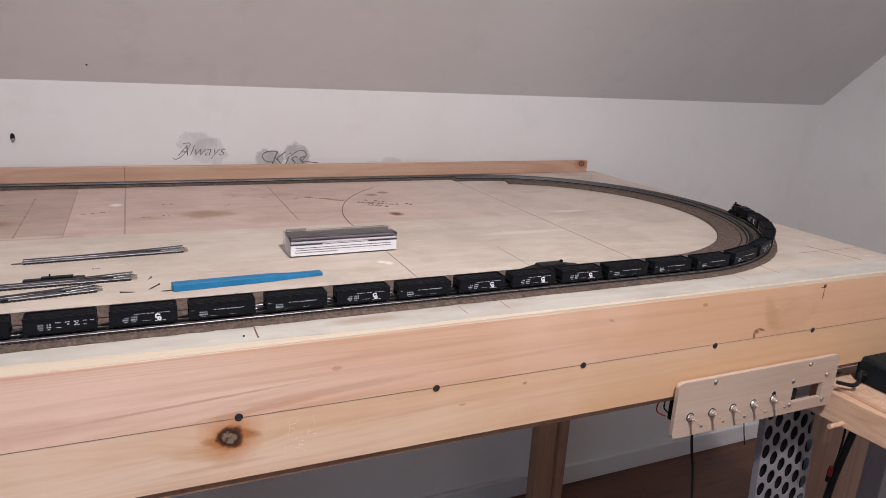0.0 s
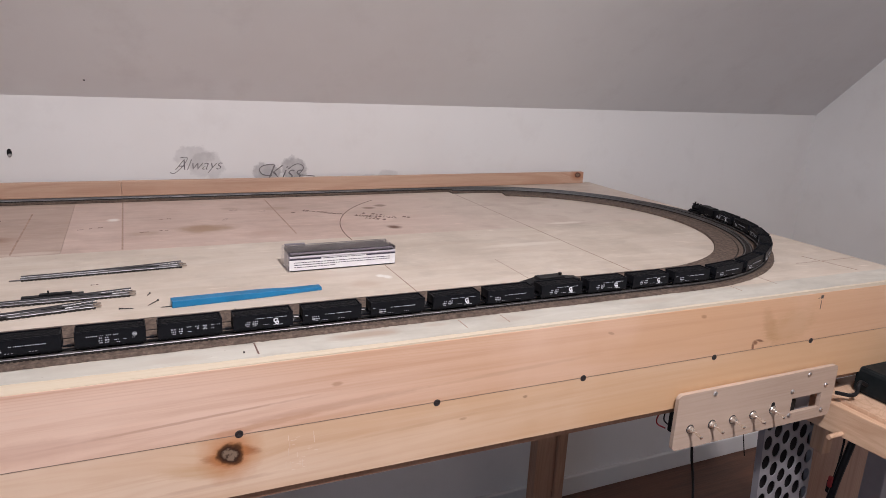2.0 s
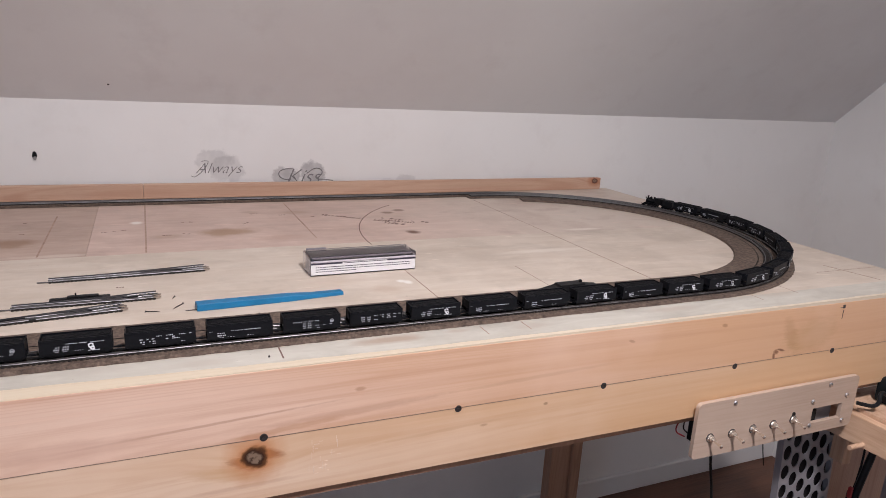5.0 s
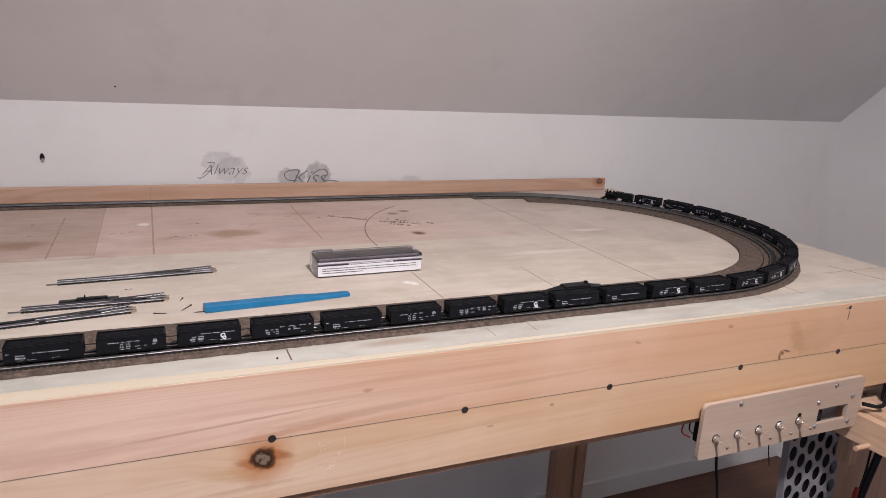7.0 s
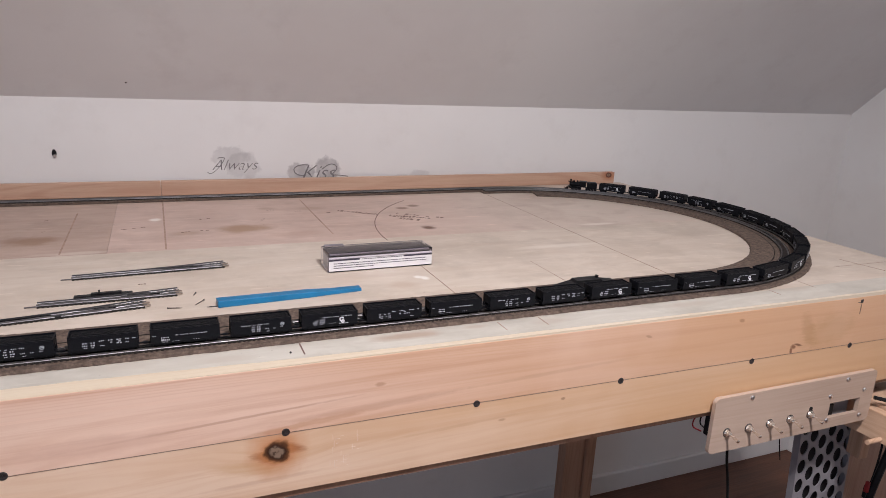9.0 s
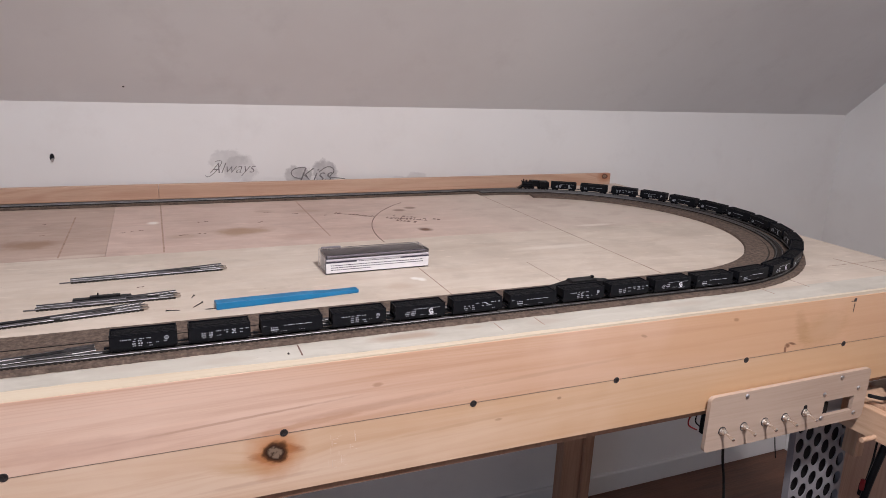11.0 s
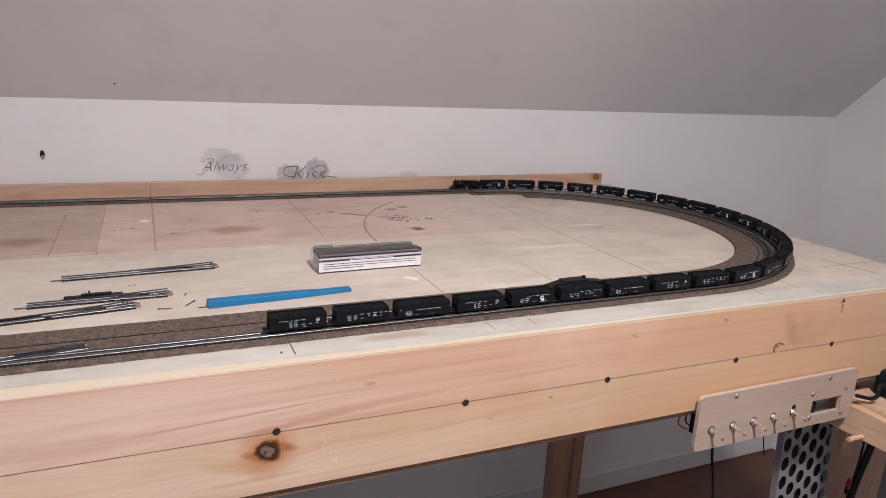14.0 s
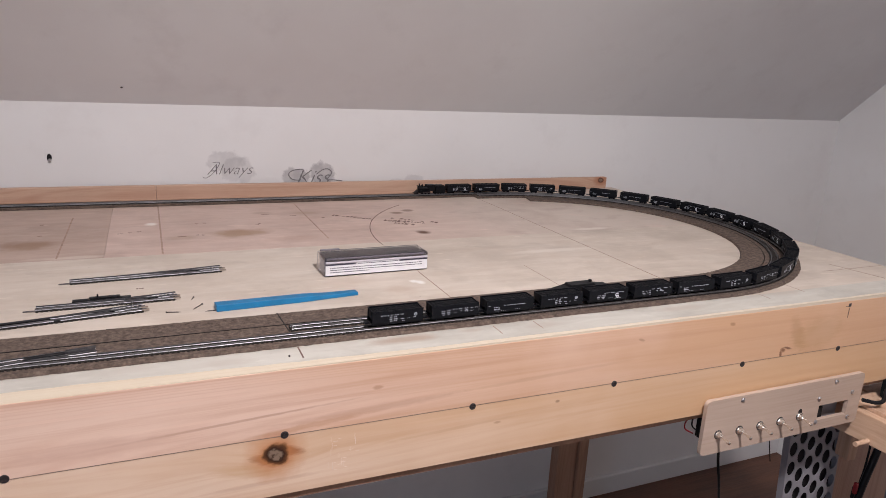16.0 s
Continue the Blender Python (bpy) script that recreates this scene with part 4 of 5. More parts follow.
def display_box():
    b = empty("display_box", pose(0.292, 0.297, HT + 0.0002, 0, 0, 1.2), "clear plastic model locomotive box with white printed sleeve", "box")
    L, W, H = 0.0775, 0.0215, 0.0275
    part("tray", boxbm(-L + 0.003, L - 0.002, -W + 0.0015, W - 0.002, 0.001, 0.0192, 0.001), M_SILVER, b, "pale clear inner tray")
    part("insert", boxbm(-L + 0.0025, L - 0.004, -W + 0.0020, W - 0.003, 0.0194, 0.0262, 0.001), M_FOAM, b, "dark foam insert")
    lid = boxbm(-L, L, -W, W, 0.0, H, 0.0016)
    part("lid", lid, M_CLEAR, b, "clear plastic lid")
    part("sleeve", boxbm(-L + 0.001, L - 0.001, -W - 0.0006, -W - 0.0001, 0.002, 0.0185), M_CARDW, b, "white printed card")
    rnd = random.Random(8)
    part("title_bar", boxbm(-L + 0.001, -L + 0.045, -W - 0.0009, -W - 0.0006, 0.0165, 0.0185), M_INK, b, "dark band")
    part("title_bar", boxbm(L - 0.045, L - 0.001, -W - 0.0009, -W - 0.0006, 0.0165, 0.0185), M_INK, b, "dark band")
    for z, x0, x1 in ((0.0172, -0.030, 0.030), (0.0128, -0.070, 0.068), (0.0096, -0.070, 0.068), (0.0064, -0.070, -0.012)):
        bm = bmesh.new()
        x = x0
        while x < x1:
            w = rnd.uniform(0.0015, 0.0050)
            box(bm, x, min(x + w, x1), -W - 0.0009, -W - 0.0006, z - 0.00045, z + 0.00045)
            x += w + 0.0008
        part("print_line", bm, M_INK, b, "row of unreadable dark print")
    # lavender lid edge as a pale strip, its highlight put into the colour
    part("foil_edge", boxbm(-L + 0.001, L - 0.001, -W - 0.0012, -W + 0.0015, 0.0192, 0.0218, 0.0004), M_SILVER, b, "pale strip along the bright edge of the lid")
    part("tab", boxbm(-L + 0.004, -L + 0.032, W - 0.006, W - 0.001, H, H + 0.002, 0.0005), M_FOAM, b, "dark tab")


display_box()

# ---------------------------------------------------------------- switch panel and the things beside it


def panel():
    p = empty("switch_panel", pose(0.8150, -0.0080, HT), "thin plywood switch panel screwed to the front board", "switch panel")
    w, z0, z1, r, t = 0.1545, -0.2005, -0.119, 0.007, 0.0030

    def slab(x0, x1, a, b, corners):
        bm = bmesh.new()
        pts = []
        for cx_, cz_, st, on in ((x1 - r, b - r, 0, corners[0]), (x0 + r, b - r, 90, corners[1]), (x0 + r, a + r, 180, corners[2]), (x1 - r, a + r, 270, corners[3])):
            if on:
                pts += [(cx_ + r * math.cos(radians(st + k * 18)), cz_ + r * math.sin(radians(st + k * 18))) for k in range(6)]
            else:
                pts.append((x1 if st in (0, 270) else x0, b if st < 180 else a))
        f = [bm.verts.new((x, -t, z)) for x, z in pts]
        g = [bm.verts.new((x, t, z)) for x, z in pts]
        bm.faces.new(f)
        bm.faces.new(g[::-1])
        for i in range(len(pts)):
            j = (i + 1) % len(pts)
            bm.faces.new((f[i], f[j], g[j], g[i]))
        return bm

    # one board with a slot: four pieces in one mesh
    bm = slab(-w, 0.0655, z0, z1, (0, 1, 1, 0))
    me = bpy.data.meshes.new("tmp")
    for args in ((0.0655, w, -0.160, z1, (1, 0, 0, 0)), (0.0655, w, z0, -0.184, (0, 0, 0, 1)), (0.128, w, -0.184, -0.160, (0, 0, 0, 0))):
        b2 = slab(*args)
        b2.to_mesh(me)
        b2.free()
        bm.from_mesh(me)
    part("board", bm, M_PANEL, p)
    for k in range(5):
        x, z = -0.1275 + 0.0387 * k, -0.1715 + (0.0012 if k == 4 else 0)
        sw_ = empty("toggle_switch", pose(x, -t, z), "", "")
        sw_.parent = p
        bm = bmesh.new()
        q = pose(0, 0, 0, 90)
        lathe(bm, [(0.0056, 0.0), (0.0056, 0.0012), (0.0042, 0.0012), (0.0042, 0.0034), (0.0034, 0.0036), (0.0034, 0.0062), (0.0024, 0.0066)], q, 12)
        # added dark ring that paints the shade round the nut
        q2 = bmesh.new()
        lathe(q2, [(0.0066, 0.0), (0.0066, 0.0005), (0.0052, 0.0006)], q, 12)
        part("washer", q2, M_SCREW, sw_, "dark ring shading the foot of the nut")
        part("bushing", bm, M_TOGGLE, sw_, "nickel nut and bushing")
        bm = bmesh.new()
        lathe(bm, [(0.0013, 0.0), (0.0016, 0.004), (0.0024, 0.0140), (0.0024, 0.0160), (0.0014, 0.0170)], pose(0, -0.005, 0, 90 + (7 if k < 4 else 9), 0, 0), 12)
        part("lever", bm, M_TOGGLE, sw_, "nickel bat lever")
        part("switch_body", boxbm(-0.007, 0.007, 2 * t + 0.0005, 2 * t + 0.012, -0.006, 0.006, 0.001), M_BLACK, sw_)
    for x, z in ((-0.0915, -0.1255), (0.0925, -0.1255), (0.0625, -0.148), (0.1330, -0.148), (0.1335, -0.189), (0.0645, -0.186)):
        bm = bmesh.new()
        lathe(bm, [(0.0034, 0.0), (0.0034, 0.0008), (0.0026, 0.0018), (0.0010, 0.0021)], pose(x, -t, z, 90), 14)
        part("screw", bm, M_STEEL, p, "small steel pan-head screw")
    # flat black disc paints the shaded depth of a drilled hole
    bm = bmesh.new()
    cyl(bm, 0.0036, 0.0004, pose(0.0272, -t, -0.1625, 90), 16)
    part("hole", bm, M_BLACK, p, "dark drilled hole above a switch")
    # black block and grey plate are added to tone the view through the slot
    part("meter", boxbm(0.060, 0.086, 0.0045, 0.020, -0.190, -0.168, 0.001), M_BLACK, p, "added black block darkening one end of the slot")
    part("meter_frame", boxbm(0.087, 0.131, 0.0150, 0.0160, -0.205, -0.160), M_PERF, p, "added grey plate filling the view through the slot")
    # terminal block at the end with wires
    part("terminal_block", boxbm(-w + 0.020, -w + 0.032, 0.0045, 0.030, -0.190, -0.152, 0.001), M_BLACK, p, "black terminal block")
    for mat, pts in ((M_RED, [(-w + 0.022, 0.02, -0.157), (-w - 0.002, 0.024, -0.152), (-w - 0.008, 0.026, -0.172), (-w + 0.012, 0.026, -0.183)]),
                     (M_BLACK, [(-w + 0.022, 0.018, -0.155), (-w + 0.006, 0.022, -0.150), (-w + 0.004, 0.024, -0.168), (-w + 0.016, 0.026, -0.178)])):
        bm = bmesh.new()
        tube(bm, pts, 0.0010)
        part("wire", bm, mat, p)
    bm = bmesh.new()
    tube(bm, [(0.040, 0.053, -0.170), (0.044, 0.053, -0.215), (0.050, 0.053, -0.250), (0.060, 0.053, -0.285)], 0.0008)
    part("wire", bm, M_BLACK, p, "thin dark wire end")


panel()

lc = empty("black_cable", pose(0, 0, HT), "thin black cable hanging under the table to the floor", "cable")
bm = bmesh.new()
tube(bm, [(0.757, 0.045, -0.16), (0.762, 0.050, -0.25), (0.787, 0.052, -0.33), (0.82, 0.06, -0.55), (0.84, 0.10, -0.9), (0.95, 0.14, -0.981)], 0.0020)
part("wire", bm, M_BLACK, lc)


def perforated_leg():
    lg = empty("perforated_leg", pose(1.0560, 0.062, ZF + 0.002, 0, -4.6, 0), "grey enamelled steel leg with staggered round holes", "metal leg")
    z1, dp = HT - 0.156 - ZF, 0.012
    # front sheet, cell by cell
    bm = bmesh.new()
    cw, ch = 0.0205, 0.0365
    cols = 6
    n = 24
    ca = math.atan2(ch, cw)
    angles = []
    for lo_, hi_ in ((-ca, ca), (ca, math.pi - ca), (math.pi - ca, math.pi + ca), (math.pi + ca, 2 * math.pi - ca)):
        angles += [lo_ + (hi_ - lo_) * k / 6 for k in range(6)]
    for c in range(cols):
        x = (c - (cols - 1) / 2) * cw
        z = z1 - ch * (0.5 if c % 2 == 0 else 1.0)
        while z > 0.03:
            outer, inner, back = [], [], []
            for i in range(n):
                a = angles[i]
                u, v = math.cos(a), math.sin(a)
                s = min(cw / 2 / abs(u) if abs(u) > 1e-6 else 9, ch / 2 / abs(v) if abs(v) > 1e-6 else 9)
                outer.append(bm.verts.new((x + u * s, 0, z + v * s)))
                inner.append(bm.verts.new((x + u * 0.0090, 0, z + v * 0.0132)))
                back.append(bm.verts.new((x + u * 0.0090, 0.0015, z + v * 0.0132)))
            for i in range(n):
                j = (i + 1) % n
                bm.faces.new((outer[i], outer[j], inner[j], inner[i]))
                bm.faces.new((inner[i], inner[j], back[j], back[i]))
            z -= ch
    bmesh.ops.remove_doubles(bm, verts=bm.verts[:], dist=0.0003)
    part("front_sheet", bm, M_PERF, lg, "sheet steel with rows of holes")
    hw = cols * cw / 2
    for s in (-1, 1):
        part("side_sheet", boxbm(min(s * hw, s * (hw + 0.0015)), max(s * hw, s * (hw + 0.0015)), 0.0, dp, 0.0, z1), M_PERF, lg)
    # black sheet put close behind the holes for the shade inside
    part("back_sheet", boxbm(-hw, hw, dp - 0.0015, dp, 0.0, z1), M_BLACK, lg, "black sheet darkening the holes")
    return lg


perforated_leg()


def supply_shelf():
    s = empty("bracket_shelf", pose(0, 0, HT), "rough pine bracket arms under the table carrying a power supply", "bracket")
    part("arm", boxbm(-0.0095, 0.0095, -0.36, 0.050, -0.232, -0.1865, 0.0015, pose(0.9880, 0.0, 0, 0, 0, 4)), M_PINEY, s)
    part("arm", boxbm(1.235, 1.254, -0.36, 0.20, -0.232, -0.1865, 0.0015), M_PINEY, s)
    part("cross_rail", boxbm(1.0560, 1.234, 0.03, 0.05, -0.215, -0.185, 0.0015), M_PINE, s)
    part("shelf_board", boxbm(0.995, 1.254, -0.17, 0.029, -0.1863, -0.1800, 0.0008), M_PINE, s)
    part("cleat", boxbm(-0.009, 0.009, 0.028, 0.054, -0.308, -0.1870, 0.0015, pose(1.044, 0, 0, 0, 0, -6)), M_PINE, s)
    bm = bmesh.new()
    cyl(bm, 0.0038, 0.05, pose(0.952, -0.03, -0.226, 0, 90, 0), 14)
    part("dowel", bm, M_PINE, s)
    part("board", boxbm(1.22, 1.46, 0.16, 0.175, ZF - HT, -0.32, 0.002), M_BOARD, s, "brown upright board")


supply_shelf()

ps = empty("power_supply", pose(1.130, -0.068, HT - 0.1797), "black plastic train power supply on the pine bracket", "power supply")
part("case", boxbm(-0.090, 0.12, -0.10, 0.075, 0.0, 0.042, 0.006), M_PSU, ps)
part("label", boxbm(-0.02, 0.03, -0.04, 0.0, 0.0421, 0.0425), M_WHITE, ps, "pale worn label")
bm = bmesh.new()
tube(bm, [(-0.095, 0.05, 0.02), (-0.125, 0.045, 0.035), (-0.128, 0.04, 0.01), (-0.150, 0.06, 0.012)], 0.003)
part("lead", bm, M_BLACK, ps, "black lead")

cb = empty("cable_bundle", pose(0, 0, HT), "thick black cable bundle with red connectors hanging under the table", "cable")
bm = bmesh.new()
tube(bm, [(1.112, 0.02, -0.20), (1.108, 0.02, -0.25), (1.096, 0.02, -0.30), (1.078, 0.02, -0.36), (1.068, 0.02, -0.42), (1.05, 0.02, -0.70), (1.06, 0.05, -0.978)], 0.006, 10)
part("wire", bm, M_BLACK, cb)
bm = bmesh.new()
tube(bm, [(1.082, 0.032, -0.22), (1.092, 0.03, -0.28), (1.092, 0.03, -0.33), (1.085, 0.03, -0.37)], 0.0018, 8)
part("wire", bm, M_BLACK, cb)
part("connector", boxbm(1.064, 1.070, 0.020, 0.026, -0.372, -0.352, 0.001), M_RED, cb, "red plastic connector")
part("connector", boxbm(1.078, 1.092, 0.024, 0.036, -0.392, -0.368, 0.002), M_BLACK, cb)
post = empty("grey_post", pose(1.31, 0.08, 0), "grey enamelled steel post under the table", "metal post")
part("side_sheet", boxbm(-0.02, 0.02, -0.02, 0.02, ZF, HT - 0.163, 0.002), M_PERF, post)

# ---------------------------------------------------------------- the train
GAP = 0.0109
PITCH = {1: 0.0704, 2: 0.0743, 3: 0.0700, 4: 0.0708, 5: 0.0736}      # each kind over its couplers
SPEED = 0.0536


def bars(side, rows, half):
    """White print as fine characters; rows of (start, end, height on the side, character height, characters, boldness), start and end in shares of the length."""
    rnd = random.Random(3)
    bm = bmesh.new()
    y = side * 0.0100
    for u0, u1, z, h, n, bold in rows:
        x0, x1 = (u0 - 0.5) * 2 * half, (u1 - 0.5) * 2 * half
        w = (x1 - x0) / n
        for k in range(n):
            if n > 6 and rnd.random() < 0.12:
                continue
            a, b = x0 + w * k, x0 + w * (k + bold * rnd.uniform(0.7, 1.0))
            a, b = side * -a, side * -b
            q = h * rnd.uniform(0.6, 0.9)
            box(bm, min(a, b), max(a, b), y - 0.00012, y + 0.00012, z - q / 2, z + q / 2)
    return bm


PRINT = {
    1: [(0.36, 0.52, 0.0150, 0.0007, 6, 0.8), (0.55, 0.66, 0.0150, 0.0007, 4, 0.8), (0.70, 0.90, 0.0150, 0.0007, 7, 0.8), (0.22, 0.29, 0.0120, 0.0012, 2, 0.7), (0.32, 0.41, 0.0122, 0.0014, 3, 0.7),
        (0.19, 0.28, 0.0098, 0.0014, 3, 0.75), (0.31, 0.41, 0.0098, 0.0016, 3, 0.75), (0.21, 0.27, 0.0077, 0.0009, 2, 0.8), (0.32, 0.38, 0.0077, 0.0009, 2, 0.8), (0.48, 0.61, 0.0079, 0.0004, 4, 0.8), (0.66, 0.83, 0.0068, 0.0008, 3, 0.9)],
    2: [(0.36, 0.84, 0.0124, 0.0009, 24, 0.78), (0.03, 0.08, 0.0130, 0.0006, 3, 0.8), (0.15, 0.27, 0.0107, 0.0013, 4, 0.7), (0.15, 0.28, 0.0083, 0.0018, 5, 0.8), (0.17, 0.25, 0.0062, 0.0005, 4, 0.7), (0.30, 0.42, 0.0062, 0.0004, 3, 0.7), (0.60, 0.72, 0.0064, 0.0005, 3, 0.6)],
    3: [(0.44, 0.52, 0.0140, 0.0011, 3, 0.7), (0.57, 0.64, 0.0140, 0.0011, 3, 0.7), (0.69, 0.77, 0.0140, 0.0012, 2, 0.8), (0.82, 0.88, 0.0140, 0.0010, 3, 0.7), (0.92, 0.98, 0.0140, 0.0009, 2, 0.7), (0.71, 0.75, 0.0121, 0.0012, 1, 1.0), (0.60, 0.63, 0.0118, 0.0010, 1, 1.0),
        (0.69, 0.78, 0.0105, 0.0010, 2, 0.8), (0.20, 0.28, 0.0126, 0.0013, 2, 0.75), (0.32, 0.39, 0.0126, 0.0013, 2, 0.75), (0.20, 0.28, 0.0102, 0.0014, 3, 0.75), (0.32, 0.39, 0.0102, 0.0014, 2, 0.75), (0.22, 0.28, 0.0080, 0.0010, 2, 0.7), (0.33, 0.37, 0.0080, 0.0010, 2, 0.7), (0.45, 0.52, 0.0092, 0.0006, 1, 1.0), (0.82, 0.88, 0.0105, 0.0006, 2, 0.8)],
    4: [(0.16, 0.32, 0.0142, 0.0010, 6, 0.7), (0.36, 0.40, 0.0143, 0.0009, 2, 0.7), (0.44, 0.62, 0.0144, 0.0010, 7, 0.7), (0.34, 0.39, 0.0120, 0.0013, 2, 0.75), (0.42, 0.48, 0.0121, 0.0014, 2, 0.75), (0.33, 0.39, 0.0095, 0.0015, 2, 0.8), (0.42, 0.49, 0.0096, 0.0015, 2, 0.8),
        (0.34, 0.39, 0.0073, 0.0010, 2, 0.75), (0.42, 0.48, 0.0074, 0.0010, 2, 0.75), (0.55, 0.62, 0.0092, 0.0008, 3, 0.8), (0.68, 0.73, 0.0092, 0.0006, 2, 0.8), (0.58, 0.64, 0.0066, 0.0008, 2, 0.8), (0.80, 0.86, 0.0097, 0.0006, 2, 0.8)],
    5: [(0.44, 0.52, 0.0142, 0.0010, 4, 0.75), (0.58, 0.68, 0.0143, 0.0010, 4, 0.75), (0.76, 0.86, 0.0144, 0.0010, 4, 0.75), (0.91, 0.95, 0.0145, 0.0012, 1, 1.0), (0.20, 0.25, 0.0118, 0.0011, 1, 0.9), (0.30, 0.33, 0.0118, 0.0011, 1, 0.9), (0.37, 0.42, 0.0119, 0.0011, 2, 0.7),
        (0.21, 0.29, 0.0092, 0.0014, 2, 0.7), (0.33, 0.36, 0.0094, 0.0009, 1, 1.0), (0.38, 0.43, 0.0094, 0.0012, 2, 0.7), (0.24, 0.28, 0.0072, 0.0009, 1, 1.0), (0.38, 0.43, 0.0072, 0.0010, 2, 0.8), (0.57, 0.61, 0.0110, 0.0010, 1, 1.0), (0.66, 0.70, 0.0126, 0.0009, 1, 1.0), (0.66, 0.78, 0.0108, 0.0011, 4, 0.7), (0.78, 0.86, 0.0072, 0.0006, 2, 0.8)],
}
KIND_LABEL = {1: "black model hopper car with white numbers and a large white emblem", 2: "black model hopper car with a long white line of lettering",
              3: "black model hopper car with scattered white data blocks", 4: "black model hopper car with white lettering and a round emblem",
              5: "black model hopper car with sparse white marks along its side"}


def emblem(kind, side):
    bm = bmesh.new()
    y = side * 0.0101
    if kind == 1:      # a bold open curl over a smaller closed ring
        for cx_, cz_, rad, a0, a1, n in ((0.0122, 0.0116, 0.0019, 30, 330, 20), (0.0134, 0.0091, 0.0014, 0, 345, 16)):
            for k in range(n):
                a = radians(a0 + (a1 - a0) * k / (n - 1))
                x, z = cx_ + rad * math.cos(a), cz_ + rad * math.sin(a)
                box(bm, -side * x - 0.00058, -side * x + 0.00058, y - 0.0001, y + 0.0001, z - 0.00058, z + 0.00058)
    else:
        for k in range(16):
            q = pose(-side * 0.0205, y, 0.0131, 0, 360 * k / 16, 0)
            box(bm, 0.0013, 0.0019, -0.0001, 0.0001, -0.00042, 0.00042, 0, q)
        x = -side * 0.0205
        box(bm, x - 0.0009, x + 0.0009, y - 0.0001, y + 0.0001, 0.0127, 0.0135)
    return bm


def hopper(kind):
    """One hopper car on its origin at rail height, travelling along +x."""
    c = empty("hopper_car", pose(0, 0, 0), KIND_LABEL[kind], "model train car", "hopper cars of the train")
    h, w, z0, z1 = (PITCH[kind] - GAP) / 2, 0.0097, 0.0038, 0.0197
    bm = bmesh.new()
    # tub: outer shell with a bevelled rim and an open top
    prof = [(w - 0.0010, z0), (w - 0.0003, z0 + 0.003), (w - 0.0003, z1 - 0.0012), (w, z1 - 0.0010), (w, z1), (w - 0.0010, z1), (w - 0.0010, z1 - 0.0030)]
    for s in (-1, 1):
        a = [bm.verts.new((-h, s * y, z)) for y, z in prof]
        b = [bm.verts.new((h, s * y, z)) for y, z in prof]
        bm.faces.new(a)
        bm.faces.new(b[::-1])
        for i in range(len(prof)):
            j = (i + 1) % len(prof)
            bm.faces.new((a[i], a[j], b[j], b[i]))
    for s in (-1, 1):
        box(bm, min(s * h, s * (h - 0.0010)), max(s * h, s * (h - 0.0010)), -w + 0.001, w - 0.001, 0.0095, z1 - 0.0002)
        for y in (-0.0055, 0.0055):
            part("end_post", boxbm(s * h - 0.0004, s * h + 0.0004, y - 0.0005, y + 0.0005, 0.0063, z1 - 0.001), M_CAR, c)
        part("end_sill", boxbm(s * h - 0.0005, s * h + 0.0005, -w + 0.0006, w - 0.0006, 0.0050, 0.0062), M_CAR, c)
        part("draft_gear", boxbm(min(s * h, s * (h - 0.010)), max(s * h, s * (h - 0.010)), -0.004, 0.004, 0.0042, 0.0060), M_CAR, c)
    # slope sheets and floor
    for s in (-1, 1):
        v = [bm.verts.new(p) for p in ((s * (h - 0.001), -w + 0.0012, 0.0105), (s * (h - 0.001), w - 0.0012, 0.0105), (s * 0.012, w - 0.0012, 0.0052), (s * 0.012, -w + 0.0012, 0.0052))]
        bm.faces.new(v)
    box(bm, -0.0125, 0.0125, -w + 0.0012, w - 0.0012, 0.0048, 0.0060)
    part("body", bm, M_CAR, c)
    bm = bmesh.new()
    rnd = random.Random(kind)
    nx, ny = 22, 6
    g = [[bm.verts.new((-h + 0.0012 + (2 * h - 0.0024) * i / nx, -w + 0.0012 + (2 * w - 0.0024) * j / ny,
                        z1 - 0.0016 + (0.0 if j in (0, ny) or i in (0, nx) else 0.0012 + rnd.uniform(-0.0004, 0.0005)))) for j in range(ny + 1)] for i in range(nx + 1)]
    for i in range(nx):
        for j in range(ny):
            bm.faces.new((g[i][j], g[i + 1][j], g[i + 1][j + 1], g[i][j + 1]))
    part("load", bm, M_COAL, c, "black coal load")
    for s in (-1, 1):
        bm = bmesh.new()
        v = [bm.verts.new((s * x, y, z)) for x, z in ((0.0015, 0.0052), (0.0125, 0.0052), (0.0090, 0.0034), (0.0045, 0.0034)) for y in (-0.0075, 0.0075)]
        for f in ((0, 2, 4, 6), (1, 7, 5, 3), (0, 1, 3, 2), (2, 3, 5, 4), (4, 5, 7, 6), (6, 7, 1, 0)):
            bm.faces.new([v[i] for i in f])
        part("hopper_bay", bm, M_CAR, c)
        part("lettering", bars(s, PRINT[kind], h), M_WHITE, c, "white stencilled print")
        if kind in (1, 4):
            part("emblem", emblem(kind, s), M_EMBLEM if kind == 1 else M_WHITE, c, "white emblem")
        bm = bmesh.new()
        box(bm, min(s * h, s * (h + 0.0047)), max(s * h, s * (h + 0.0047)), -0.0008, 0.0008, 0.0034, 0.0046)
        box(bm, min(s * (h + 0.0035), s * (h + 0.0057)), max(s * (h + 0.0035), s * (h + 0.0057)), -0.0016, 0.0012, 0.0030, 0.0052, 0.0003)
        part("coupler", bm, M_CAR, c)
        tr = empty("truck", pose(s * (h - 0.0100), 0, 0), "", "")
        tr.parent = c
        for y in (-1, 1):
            bm = bmesh.new()
